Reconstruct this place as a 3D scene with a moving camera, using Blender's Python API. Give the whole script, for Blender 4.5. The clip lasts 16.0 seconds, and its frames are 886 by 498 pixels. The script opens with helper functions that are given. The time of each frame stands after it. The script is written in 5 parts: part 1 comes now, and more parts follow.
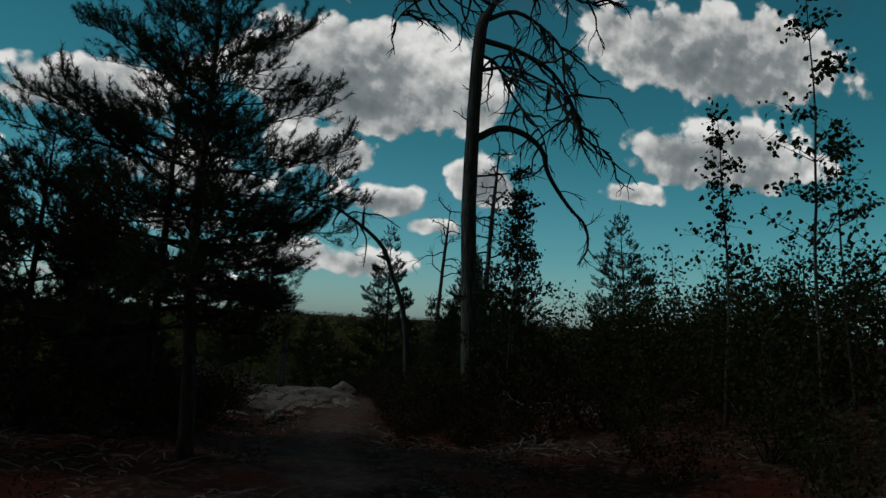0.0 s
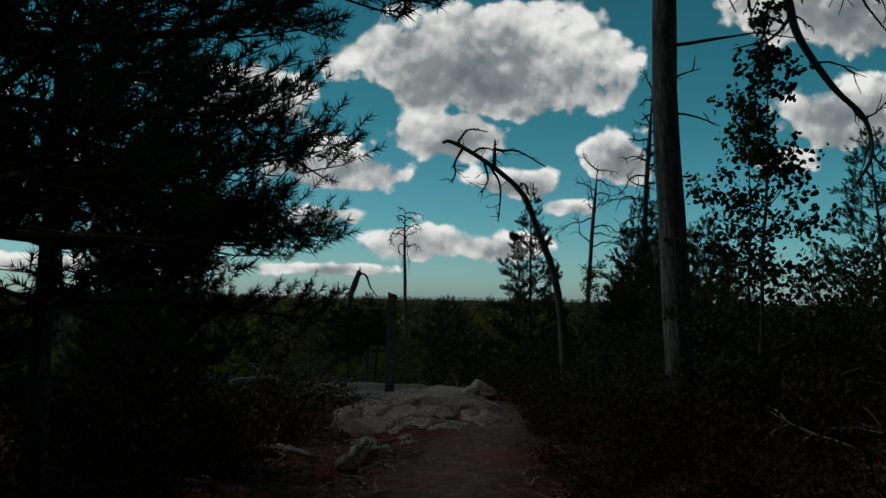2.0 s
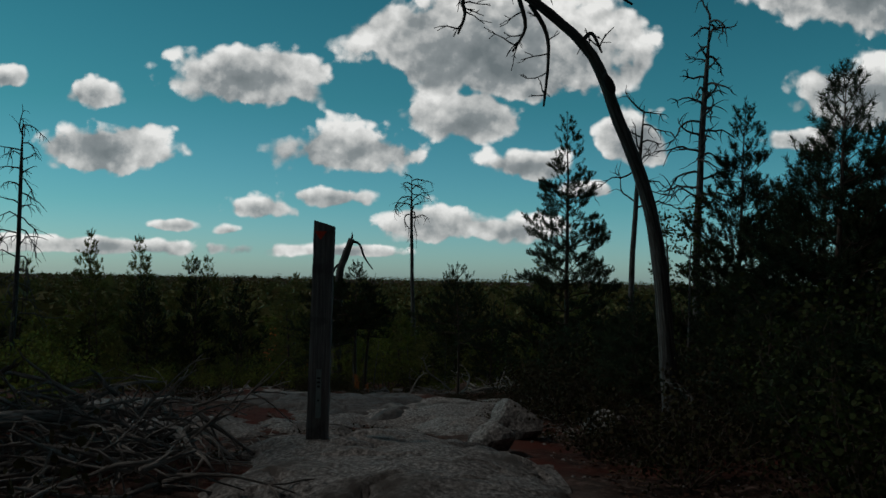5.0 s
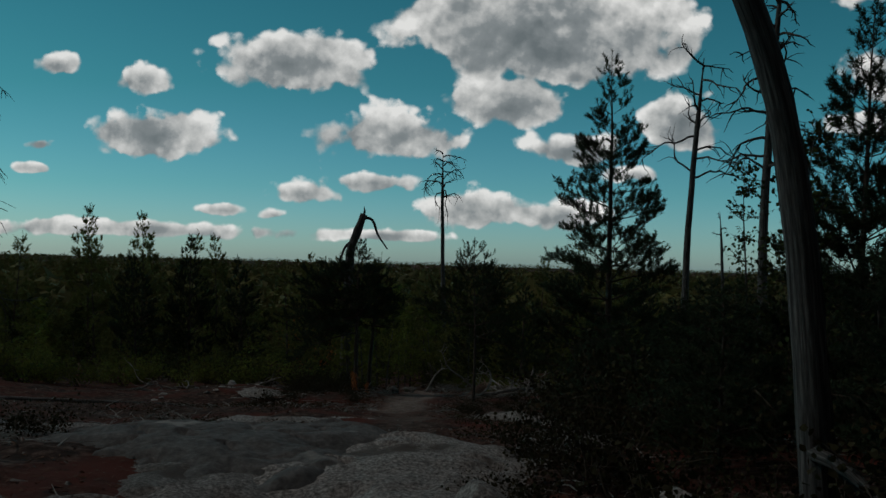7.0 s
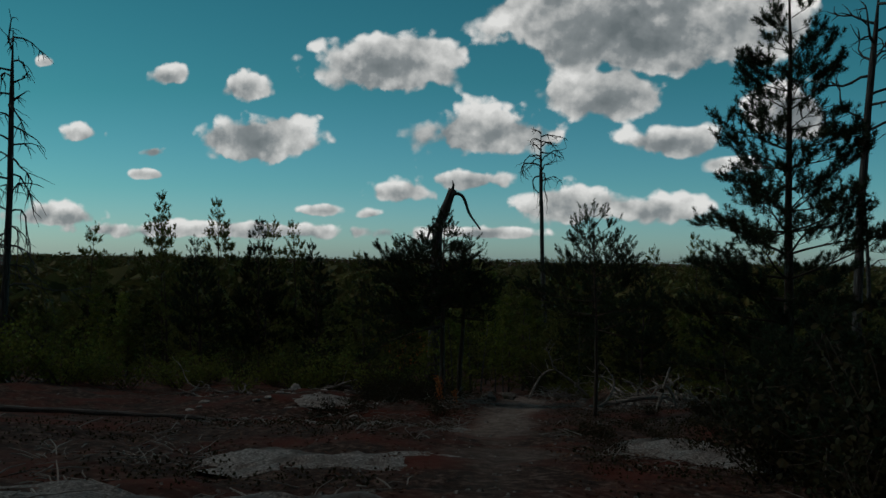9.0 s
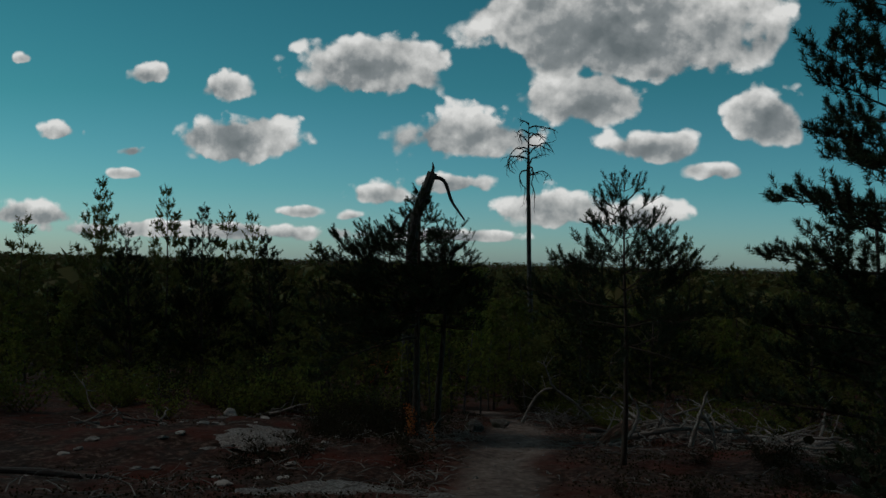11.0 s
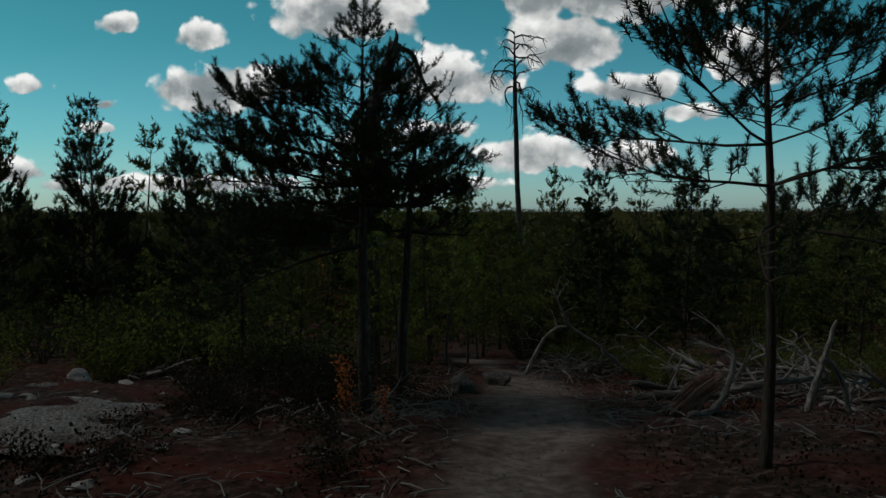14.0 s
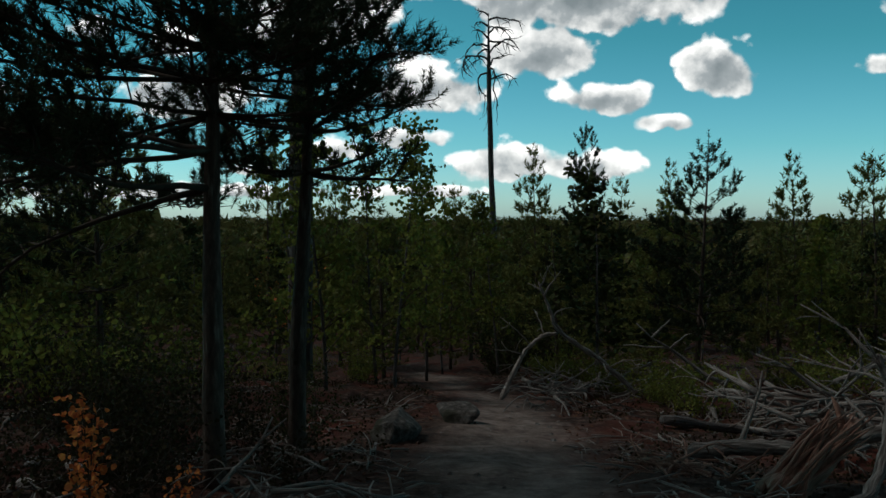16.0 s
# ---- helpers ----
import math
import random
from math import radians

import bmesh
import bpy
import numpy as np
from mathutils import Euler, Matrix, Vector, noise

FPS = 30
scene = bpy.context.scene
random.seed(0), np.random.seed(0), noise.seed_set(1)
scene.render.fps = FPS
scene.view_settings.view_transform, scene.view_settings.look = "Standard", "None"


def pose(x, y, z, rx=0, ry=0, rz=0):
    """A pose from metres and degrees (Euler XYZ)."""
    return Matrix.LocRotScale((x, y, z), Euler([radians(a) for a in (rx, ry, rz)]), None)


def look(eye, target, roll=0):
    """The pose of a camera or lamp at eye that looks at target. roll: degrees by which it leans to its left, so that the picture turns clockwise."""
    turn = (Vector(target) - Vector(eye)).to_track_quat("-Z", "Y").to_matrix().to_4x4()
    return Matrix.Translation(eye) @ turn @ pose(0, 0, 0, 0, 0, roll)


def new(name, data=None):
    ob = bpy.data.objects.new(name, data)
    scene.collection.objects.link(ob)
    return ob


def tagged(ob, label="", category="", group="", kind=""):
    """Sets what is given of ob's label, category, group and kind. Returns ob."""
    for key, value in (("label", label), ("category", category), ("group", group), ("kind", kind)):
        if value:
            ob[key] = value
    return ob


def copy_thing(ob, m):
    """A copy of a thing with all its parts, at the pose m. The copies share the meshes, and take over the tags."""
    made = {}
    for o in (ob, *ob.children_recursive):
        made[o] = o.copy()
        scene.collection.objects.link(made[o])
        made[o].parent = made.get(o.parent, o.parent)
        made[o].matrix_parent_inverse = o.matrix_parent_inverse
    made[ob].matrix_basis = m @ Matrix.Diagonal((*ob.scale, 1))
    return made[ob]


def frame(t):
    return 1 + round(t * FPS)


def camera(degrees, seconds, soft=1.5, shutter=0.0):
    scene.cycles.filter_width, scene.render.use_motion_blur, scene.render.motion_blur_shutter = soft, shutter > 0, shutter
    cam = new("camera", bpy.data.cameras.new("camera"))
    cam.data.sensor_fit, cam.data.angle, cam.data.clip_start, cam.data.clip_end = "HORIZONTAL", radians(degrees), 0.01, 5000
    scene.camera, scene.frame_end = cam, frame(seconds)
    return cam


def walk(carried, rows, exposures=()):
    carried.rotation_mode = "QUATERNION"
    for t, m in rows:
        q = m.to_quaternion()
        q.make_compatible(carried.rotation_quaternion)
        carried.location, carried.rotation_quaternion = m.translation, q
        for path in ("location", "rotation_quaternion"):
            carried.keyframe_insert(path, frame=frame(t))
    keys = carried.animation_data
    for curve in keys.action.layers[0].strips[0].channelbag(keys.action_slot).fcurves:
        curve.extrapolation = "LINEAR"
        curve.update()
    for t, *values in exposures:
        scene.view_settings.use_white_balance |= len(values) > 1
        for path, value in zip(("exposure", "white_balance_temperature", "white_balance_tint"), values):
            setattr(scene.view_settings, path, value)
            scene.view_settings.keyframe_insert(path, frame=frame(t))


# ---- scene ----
cam = camera(60.0, 16.0)
PATH = [
    (0, (-1.017, -6.812, 1.667), (-0.587, -4.990, 1.837), 3.1),
    (0.5, (-0.663, -5.530, 1.621), (-0.329, -3.686, 1.778), 2.1),
    (1, (-0.487, -4.115, 1.548), (-0.261, -2.255, 1.699), 0.8),
    (1.5, (-0.317, -2.672, 1.490), (-0.174, -0.803, 1.621), 0.9),
    (2, (-0.243, -1.296, 1.448), (-0.140, 0.577, 1.567), 1.0),
    (2.5, (-0.162, -0.160, 1.409), (-0.077, 1.715, 1.521), 0.9),
    (3, (-0.120, 1.048, 1.390), (-0.042, 2.923, 1.495), 1.1),
    (3.5, (-0.060, 2.145, 1.357), (0.017, 4.021, 1.451), 0.9),
    (4, (0.005, 3.299, 1.300), (0.087, 5.176, 1.382), 0.7),
    (6.3, (0.847, 8.129, 0.935), (0.886, 10.008, 0.983), 2.0),
    (6.5, (0.930, 8.484, 0.975), (0.948, 10.364, 1.014), 1.7),
    (7, (1.113, 9.480, 0.984), (1.082, 11.359, 1.019), 1.5),
    (7.5, (1.088, 10.341, 0.940), (0.989, 12.218, 0.970), 1.3),
    (8, (1.182, 11.151, 0.814), (1.000, 13.022, 0.832), 1.1),
    (8.5, (1.027, 12.421, 0.645), (0.763, 14.282, 0.666), 0.8),
    (11, (0.402, 17.333, 0.337), (0.185, 19.200, 0.368), 1.3),
    (11.5, (0.368, 18.143, 0.230), (0.223, 20.017, 0.211), 0.5),
    (12, (0.355, 18.890, -0.048), (0.260, 20.766, -0.103), -0.1),
    (12.5, (0.405, 19.710, -0.173), (0.284, 21.585, -0.241), 0.1),
    (13, (0.337, 20.633, -0.338), (0.181, 22.505, -0.420), 0.1),
    (13.5, (0.209, 21.616, -0.432), (0.031, 23.485, -0.526), -0.2),
    (14, (0.048, 22.458, -0.590), (-0.125, 24.327, -0.686), -0.1),
    (14.5, (0.022, 23.236, -0.712), (-0.143, 25.106, -0.807), -0.1),
    (15, (0.022, 24.081, -0.818), (-0.131, 25.952, -0.909), 0.0),
    (15.5, (0.077, 25.051, -0.962), (-0.045, 26.925, -1.038), -0.1),
    (16, (0.088, 25.935, -1.133), (-0.023, 27.810, -1.209), 0.1),
]
walk(cam, [(t, look(eye, target, roll)) for t, eye, target, roll in PATH],
     [(0, -0.25), (2.5, -0.05), (4.2, -0.05), (7, -0.2), (8.5, -0.22), (11, -0.28), (12.3, -0.27), (13.5, -0.03), (14.5, 0.2), (15.5, 0.56), (16, 0.6)])

# ---- world, sun, exposure ----
SUN_ELEVATION, SUN_TURN = radians(48), radians(-80)


def node(tree, kind, **inputs):
    n = tree.nodes.new(kind)
    for key, value in inputs.items():
        n.inputs[key.replace("_", " ")].default_value = value
    return n


def calc(tree, op, a, b=None, c=None, clamp=False):
    n = tree.nodes.new("ShaderNodeMath")
    n.operation, n.use_clamp = op, clamp
    for i, v in enumerate((a, b, c)):
        if v is None:
            continue
        if isinstance(v, (int, float)):
            n.inputs[i].default_value = v
        else:
            tree.links.new(v, n.inputs[i])
    return n.outputs[0]


def ramp(tree, fac, stops):
    n = tree.nodes.new("ShaderNodeValToRGB")
    while len(n.color_ramp.elements) < len(stops):
        n.color_ramp.elements.new(0.5)
    for el, (pos, col) in zip(n.color_ramp.elements, stops):
        el.position, el.color = pos, (*col, 1)
    tree.links.new(fac, n.inputs[0])
    return n.outputs[0]


def mix(tree, fac, a, b, blend="MIX"):
    n = tree.nodes.new("ShaderNodeMix")
    n.data_type, n.blend_type = "RGBA", blend
    for sock, v in ((n.inputs[0], fac), (n.inputs[6], a), (n.inputs[7], b)):
        if isinstance(v, (int, float)):
            sock.default_value = v
        elif isinstance(v, tuple):
            sock.default_value = (*v, 1)
        else:
            tree.links.new(v, sock)
    return n.outputs[2]


# clouds: middle and half size, as slopes to the side and upward from the way ahead
CLOUDS_NEAR = [(0.11, 0.305, 0.205, 0.098), (0.06, 0.212, 0.082, 0.045), (-0.22, 0.256, 0.105, 0.05), (-0.088, 0.163, 0.096, 0.042),
               (-0.42, 0.229, 0.043, 0.026), (-0.53, 0.249, 0.031, 0.017), (-0.39, 0.158, 0.1, 0.04), (0.66, 0.41, 0.24, 0.095),
               (0.67, 0.255, 0.18, 0.067), (0.29, 0.188, 0.054, 0.046), (0.14, 0.151, 0.09, 0.022), (0.52, 0.192, 0.046, 0.019)]
CLOUDS_FAR = [(-0.66, 0.17, 0.028, 0.016), (-0.72, 0.272, 0.015, 0.01), (-0.55, 0.143, 0.018, 0.01), (-0.56, 0.112, 0.021, 0.008),
              (0.23, 0.123, 0.036, 0.014), (-0.2, 0.087, 0.05, 0.02), (-0.11, 0.103, 0.06, 0.016), (-0.31, 0.062, 0.036, 0.01),
              (-0.24, 0.058, 0.02, 0.011), (0.02, 0.068, 0.075, 0.03), (0.14, 0.066, 0.075, 0.022), (-0.7, 0.053, 0.076, 0.02),
              (-0.43, 0.034, 0.26, 0.014), (-0.09, 0.034, 0.09, 0.009)]


def build_world():
    world = bpy.data.worlds.new("world")
    scene.world, world.use_nodes = world, True
    t = world.node_tree
    t.nodes.clear()
    out, back = t.nodes.new("ShaderNodeOutputWorld"), t.nodes.new("ShaderNodeBackground")
    sky = t.nodes.new("ShaderNodeTexSky")
    sky.sky_type, sky.sun_disc, sky.sun_elevation, sky.sun_rotation = "NISHITA", False, SUN_ELEVATION, SUN_TURN
    sky.air_density, sky.dust_density, sky.ozone_density = 1.0, 0.6, 1.0
    coord = t.nodes.new("ShaderNodeTexCoord")
    sep = t.nodes.new("ShaderNodeSeparateXYZ")
    t.links.new(coord.outputs["Generated"], sep.inputs[0])
    x, y, z = sep.outputs
    ahead = calc(t, "MAXIMUM", calc(t, "ABSOLUTE", y), 0.12)
    u, v = calc(t, "DIVIDE", x, ahead), calc(t, "DIVIDE", z, ahead)
    flat = t.nodes.new("ShaderNodeCombineXYZ")
    t.links.new(u, flat.inputs[0]), t.links.new(v, flat.inputs[1])

    def fbm(vec, scale, detail, shift=(0, 0, 0), rough=0.55):
        m = t.nodes.new("ShaderNodeMapping")
        m.inputs["Location"].default_value = shift
        t.links.new(vec, m.inputs[0])
        n = node(t, "ShaderNodeTexNoise", Scale=scale, Detail=detail, Roughness=rough)
        t.links.new(m.outputs[0], n.inputs["Vector"])
        return n.outputs["Fac"]

    best = height = None
    for cu, cv, a, b in CLOUDS_NEAR + CLOUDS_FAR:
        h = calc(t, "MULTIPLY", calc(t, "SUBTRACT", v, cv), 1 / b)
        # flat below, heaped above
        hh = calc(t, "MAXIMUM", h, calc(t, "MULTIPLY", h, -1.35))
        w = calc(t, "MULTIPLY", calc(t, "SUBTRACT", u, cu), 1 / a)
        f = calc(t, "SUBTRACT", 1.0, calc(t, "SQRT", calc(t, "ADD", calc(t, "MULTIPLY", hh, hh), calc(t, "MULTIPLY", w, w))))
        # distances in sky units, so that fringes have one size on all clouds
        f = calc(t, "MULTIPLY", f, min(1.0, 0.35 + b * 9))
        if best is None:
            best, height = f, h
        else:
            more = calc(t, "MULTIPLY_ADD", calc(t, "SUBTRACT", f, best), 2.2, 0.5, clamp=True)
            height = calc(t, "ADD", height, calc(t, "MULTIPLY", more, calc(t, "SUBTRACT", h, height)))
            best = calc(t, "SMOOTH_MAX", best, f, 0.12)
    big = fbm(flat.outputs[0], 12, 6, rough=0.52)
    fine = fbm(flat.outputs[0], 50, 5, (3.1, 1.7, 0), 0.5)
    lift = fbm(flat.outputs[0], 12, 6, (0.004, -0.012, 0), 0.52)
    # heaped lumps, bent by the large noise
    warp = t.nodes.new("ShaderNodeVectorMath")
    warp.operation = "MULTIPLY_ADD"
    warp.inputs[1].default_value = (0.05, 0.05, 0.05)
    t.links.new(big, warp.inputs[0]), t.links.new(flat.outputs[0], warp.inputs[2])
    heap = node(t, "ShaderNodeTexVoronoi", Scale=24.0)
    heap.feature = "SMOOTH_F1"
    heap.inputs["Smoothness"].default_value = 0.35
    t.links.new(warp.outputs[0], heap.inputs["Vector"])
    heap_small = node(t, "ShaderNodeTexVoronoi", Scale=58.0)
    heap_small.feature = "SMOOTH_F1"
    heap_small.inputs["Smoothness"].default_value = 0.4
    t.links.new(warp.outputs[0], heap_small.inputs["Vector"])
    lump = calc(t, "ADD", calc(t, "SUBTRACT", 0.42, heap.outputs["Distance"]), calc(t, "MULTIPLY", calc(t, "SUBTRACT", 0.42, heap_small.outputs["Distance"]), 0.45))
    rag = calc(t, "ADD", calc(t, "MULTIPLY", calc(t, "SUBTRACT", big, 0.5), 0.95), calc(t, "MULTIPLY", calc(t, "SUBTRACT", fine, 0.5), 0.22))
    rag = calc(t, "ADD", rag, calc(t, "ADD", calc(t, "MULTIPLY", lump, 0.42), 0.05))
    edge = calc(t, "ADD", best, rag)
    soft = t.nodes.new("ShaderNodeMapRange")
    soft.interpolation_type = "SMOOTHSTEP"
    soft.inputs["From Min"].default_value, soft.inputs["From Max"].default_value = -0.02, 0.16
    t.links.new(edge, soft.inputs["Value"])
    cover = soft.outputs[0]
    thick = t.nodes.new("ShaderNodeMapRange")
    thick.inputs["From Min"].default_value, thick.inputs["From Max"].default_value = 0.12, 0.75
    t.links.new(edge, thick.inputs["Value"])
    relief = calc(t, "MULTIPLY", calc(t, "SUBTRACT", big, lift), 2.6)
    lit = calc(t, "ADD", calc(t, "ADD", 0.78, relief), calc(t, "MULTIPLY", calc(t, "MINIMUM", calc(t, "MAXIMUM", height, -1.2), 1.2), 0.3))
    lit = calc(t, "SUBTRACT", lit, calc(t, "MULTIPLY", thick.outputs[0], 0.46))
    lit = calc(t, "ADD", lit, calc(t, "MULTIPLY", calc(t, "SUBTRACT", fine, 0.5), 0.12))
    lit = calc(t, "ADD", lit, calc(t, "MULTIPLY", lump, 0.6), clamp=True)
    white = ramp(t, lit, [(0.0, (1.5, 1.75, 1.85)), (0.4, (2.5, 2.75, 2.85)), (0.72, (5.6, 5.7, 5.6)), (1.0, (8.6, 8.6, 8.4))])
    # clear sky: deep above, pale towards the horizon
    tint = ramp(t, calc(t, "MULTIPLY", v, 2.6, clamp=True), [(0.0, (0.5, 0.76, 0.96)), (0.25, (0.28, 0.67, 0.70)), (0.6, (0.155, 0.565, 0.505)), (1.0, (0.112, 0.495, 0.43))])
    teal = mix(t, 1.0, sky.outputs[0], tint, "MULTIPLY")
    seen = mix(t, calc(t, "MULTIPLY", cover, 0.97), teal, white)
    # grey cover added to the unseen sky overhead and behind, to dim the ground
    dim_cover = t.nodes.new("ShaderNodeMapRange")
    dim_cover.interpolation_type = "SMOOTHSTEP"
    dim_cover.inputs["From Min"].default_value, dim_cover.inputs["From Max"].default_value = 0.34, 0.62
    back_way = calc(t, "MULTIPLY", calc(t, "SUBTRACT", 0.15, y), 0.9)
    t.links.new(calc(t, "ADD", calc(t, "MAXIMUM", z, back_way), calc(t, "MULTIPLY", calc(t, "SUBTRACT", big, 0.5), 0.25)), dim_cover.inputs["Value"])
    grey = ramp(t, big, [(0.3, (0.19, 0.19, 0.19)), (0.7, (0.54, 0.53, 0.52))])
    t.links.new(mix(t, dim_cover.outputs[0], seen, grey), back.inputs["Color"])
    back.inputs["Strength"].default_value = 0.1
    t.links.new(back.outputs[0], out.inputs[0])


build_world()
sun_data = bpy.data.lights.new("sun", "SUN")
sun_data.energy, sun_data.angle, sun_data.color = 0.56, radians(8), (1.0, 0.9, 0.8)
sun = new("sun", sun_data)
sun.matrix_world = look((math.sin(SUN_TURN) * 30, math.cos(SUN_TURN) * 30, math.tan(SUN_ELEVATION) * 30), (0, 0, 0))


# ---- materials ----
def material(name, stops, scale=6.0, detail=8, stretch=(1, 1, 1), rough=0.85, bump=0.3, second=None, space="Object", spec=0.25, island=0.0):
    """Colours by noise along stops, a second colour in stains, relief from the same noise."""
    m = bpy.data.materials.new(name)
    m.use_nodes = True
    t = m.node_tree
    b = t.nodes["Principled BSDF"]
    b.inputs["Roughness"].default_value, b.inputs["Specular IOR Level"].default_value = rough, spec
    co, mp = t.nodes.new("ShaderNodeTexCoord"), t.nodes.new("ShaderNodeMapping")
    mp.inputs["Scale"].default_value = stretch
    t.links.new(co.outputs[space], mp.inputs[0])
    n = node(t, "ShaderNodeTexNoise", Scale=scale, Detail=detail, Roughness=0.7)
    t.links.new(mp.outputs[0], n.inputs["Vector"])
    col = ramp(t, n.outputs["Fac"], stops)
    if second:
        colour, at_scale, lo, hi = second
        n2 = node(t, "ShaderNodeTexNoise", Scale=at_scale, Detail=5, Roughness=0.6)
        t.links.new(co.outputs[space], n2.inputs["Vector"])
        k = t.nodes.new("ShaderNodeMapRange")
        k.inputs["From Min"].default_value, k.inputs["From Max"].default_value = lo, hi
        t.links.new(n2.outputs["Fac"], k.inputs["Value"])
        col = mix(t, k.outputs[0], col, colour)
    info = t.nodes.new("ShaderNodeObjectInfo")
    hsv = t.nodes.new("ShaderNodeHueSaturation")
    t.links.new(calc(t, "ADD", 0.82, calc(t, "MULTIPLY", info.outputs["Random"], 0.36)), hsv.inputs["Value"])
    t.links.new(col, hsv.inputs["Color"])
    col = hsv.outputs[0]
    if island:
        geo = t.nodes.new("ShaderNodeNewGeometry")
        h2 = t.nodes.new("ShaderNodeHueSaturation")
        t.links.new(calc(t, "ADD", 1 - island / 2, calc(t, "MULTIPLY", geo.outputs["Random Per Island"], island)), h2.inputs["Value"])
        t.links.new(calc(t, "ADD", 0.485, calc(t, "MULTIPLY", geo.outputs["Random Per Island"], 0.03)), h2.inputs["Hue"])
        t.links.new(col, h2.inputs["Color"])
        col = h2.outputs[0]
    t.links.new(col, b.inputs["Base Color"])
    if bump:
        bp = t.nodes.new("ShaderNodeBump")
        bp.inputs["Strength"].default_value, bp.inputs["Distance"].default_value = bump, 0.02
        t.links.new(n.outputs["Fac"], bp.inputs["Height"])
        t.links.new(bp.outputs[0], b.inputs["Normal"])
    return m


def leafy(name, stops, scale, glow=0.25):
    """Leaves that let some light through."""
    m = material(name, stops, scale=scale, bump=0.0, rough=0.65, island=0.5, spec=0.08)
    t = m.node_tree
    b, out = t.nodes["Principled BSDF"], t.nodes["Material Output"]
    tr, ms = t.nodes.new("ShaderNodeBsdfTranslucent"), t.nodes.new("ShaderNodeMixShader")
    src = b.inputs["Base Color"].links[0].from_socket
    t.links.new(src, tr.inputs["Color"])
    ms.inputs[0].default_value = glow
    t.links.new(b.outputs[0], ms.inputs[1]), t.links.new(tr.outputs[0], ms.inputs[2]), t.links.new(ms.outputs[0], out.inputs[0])
    return m


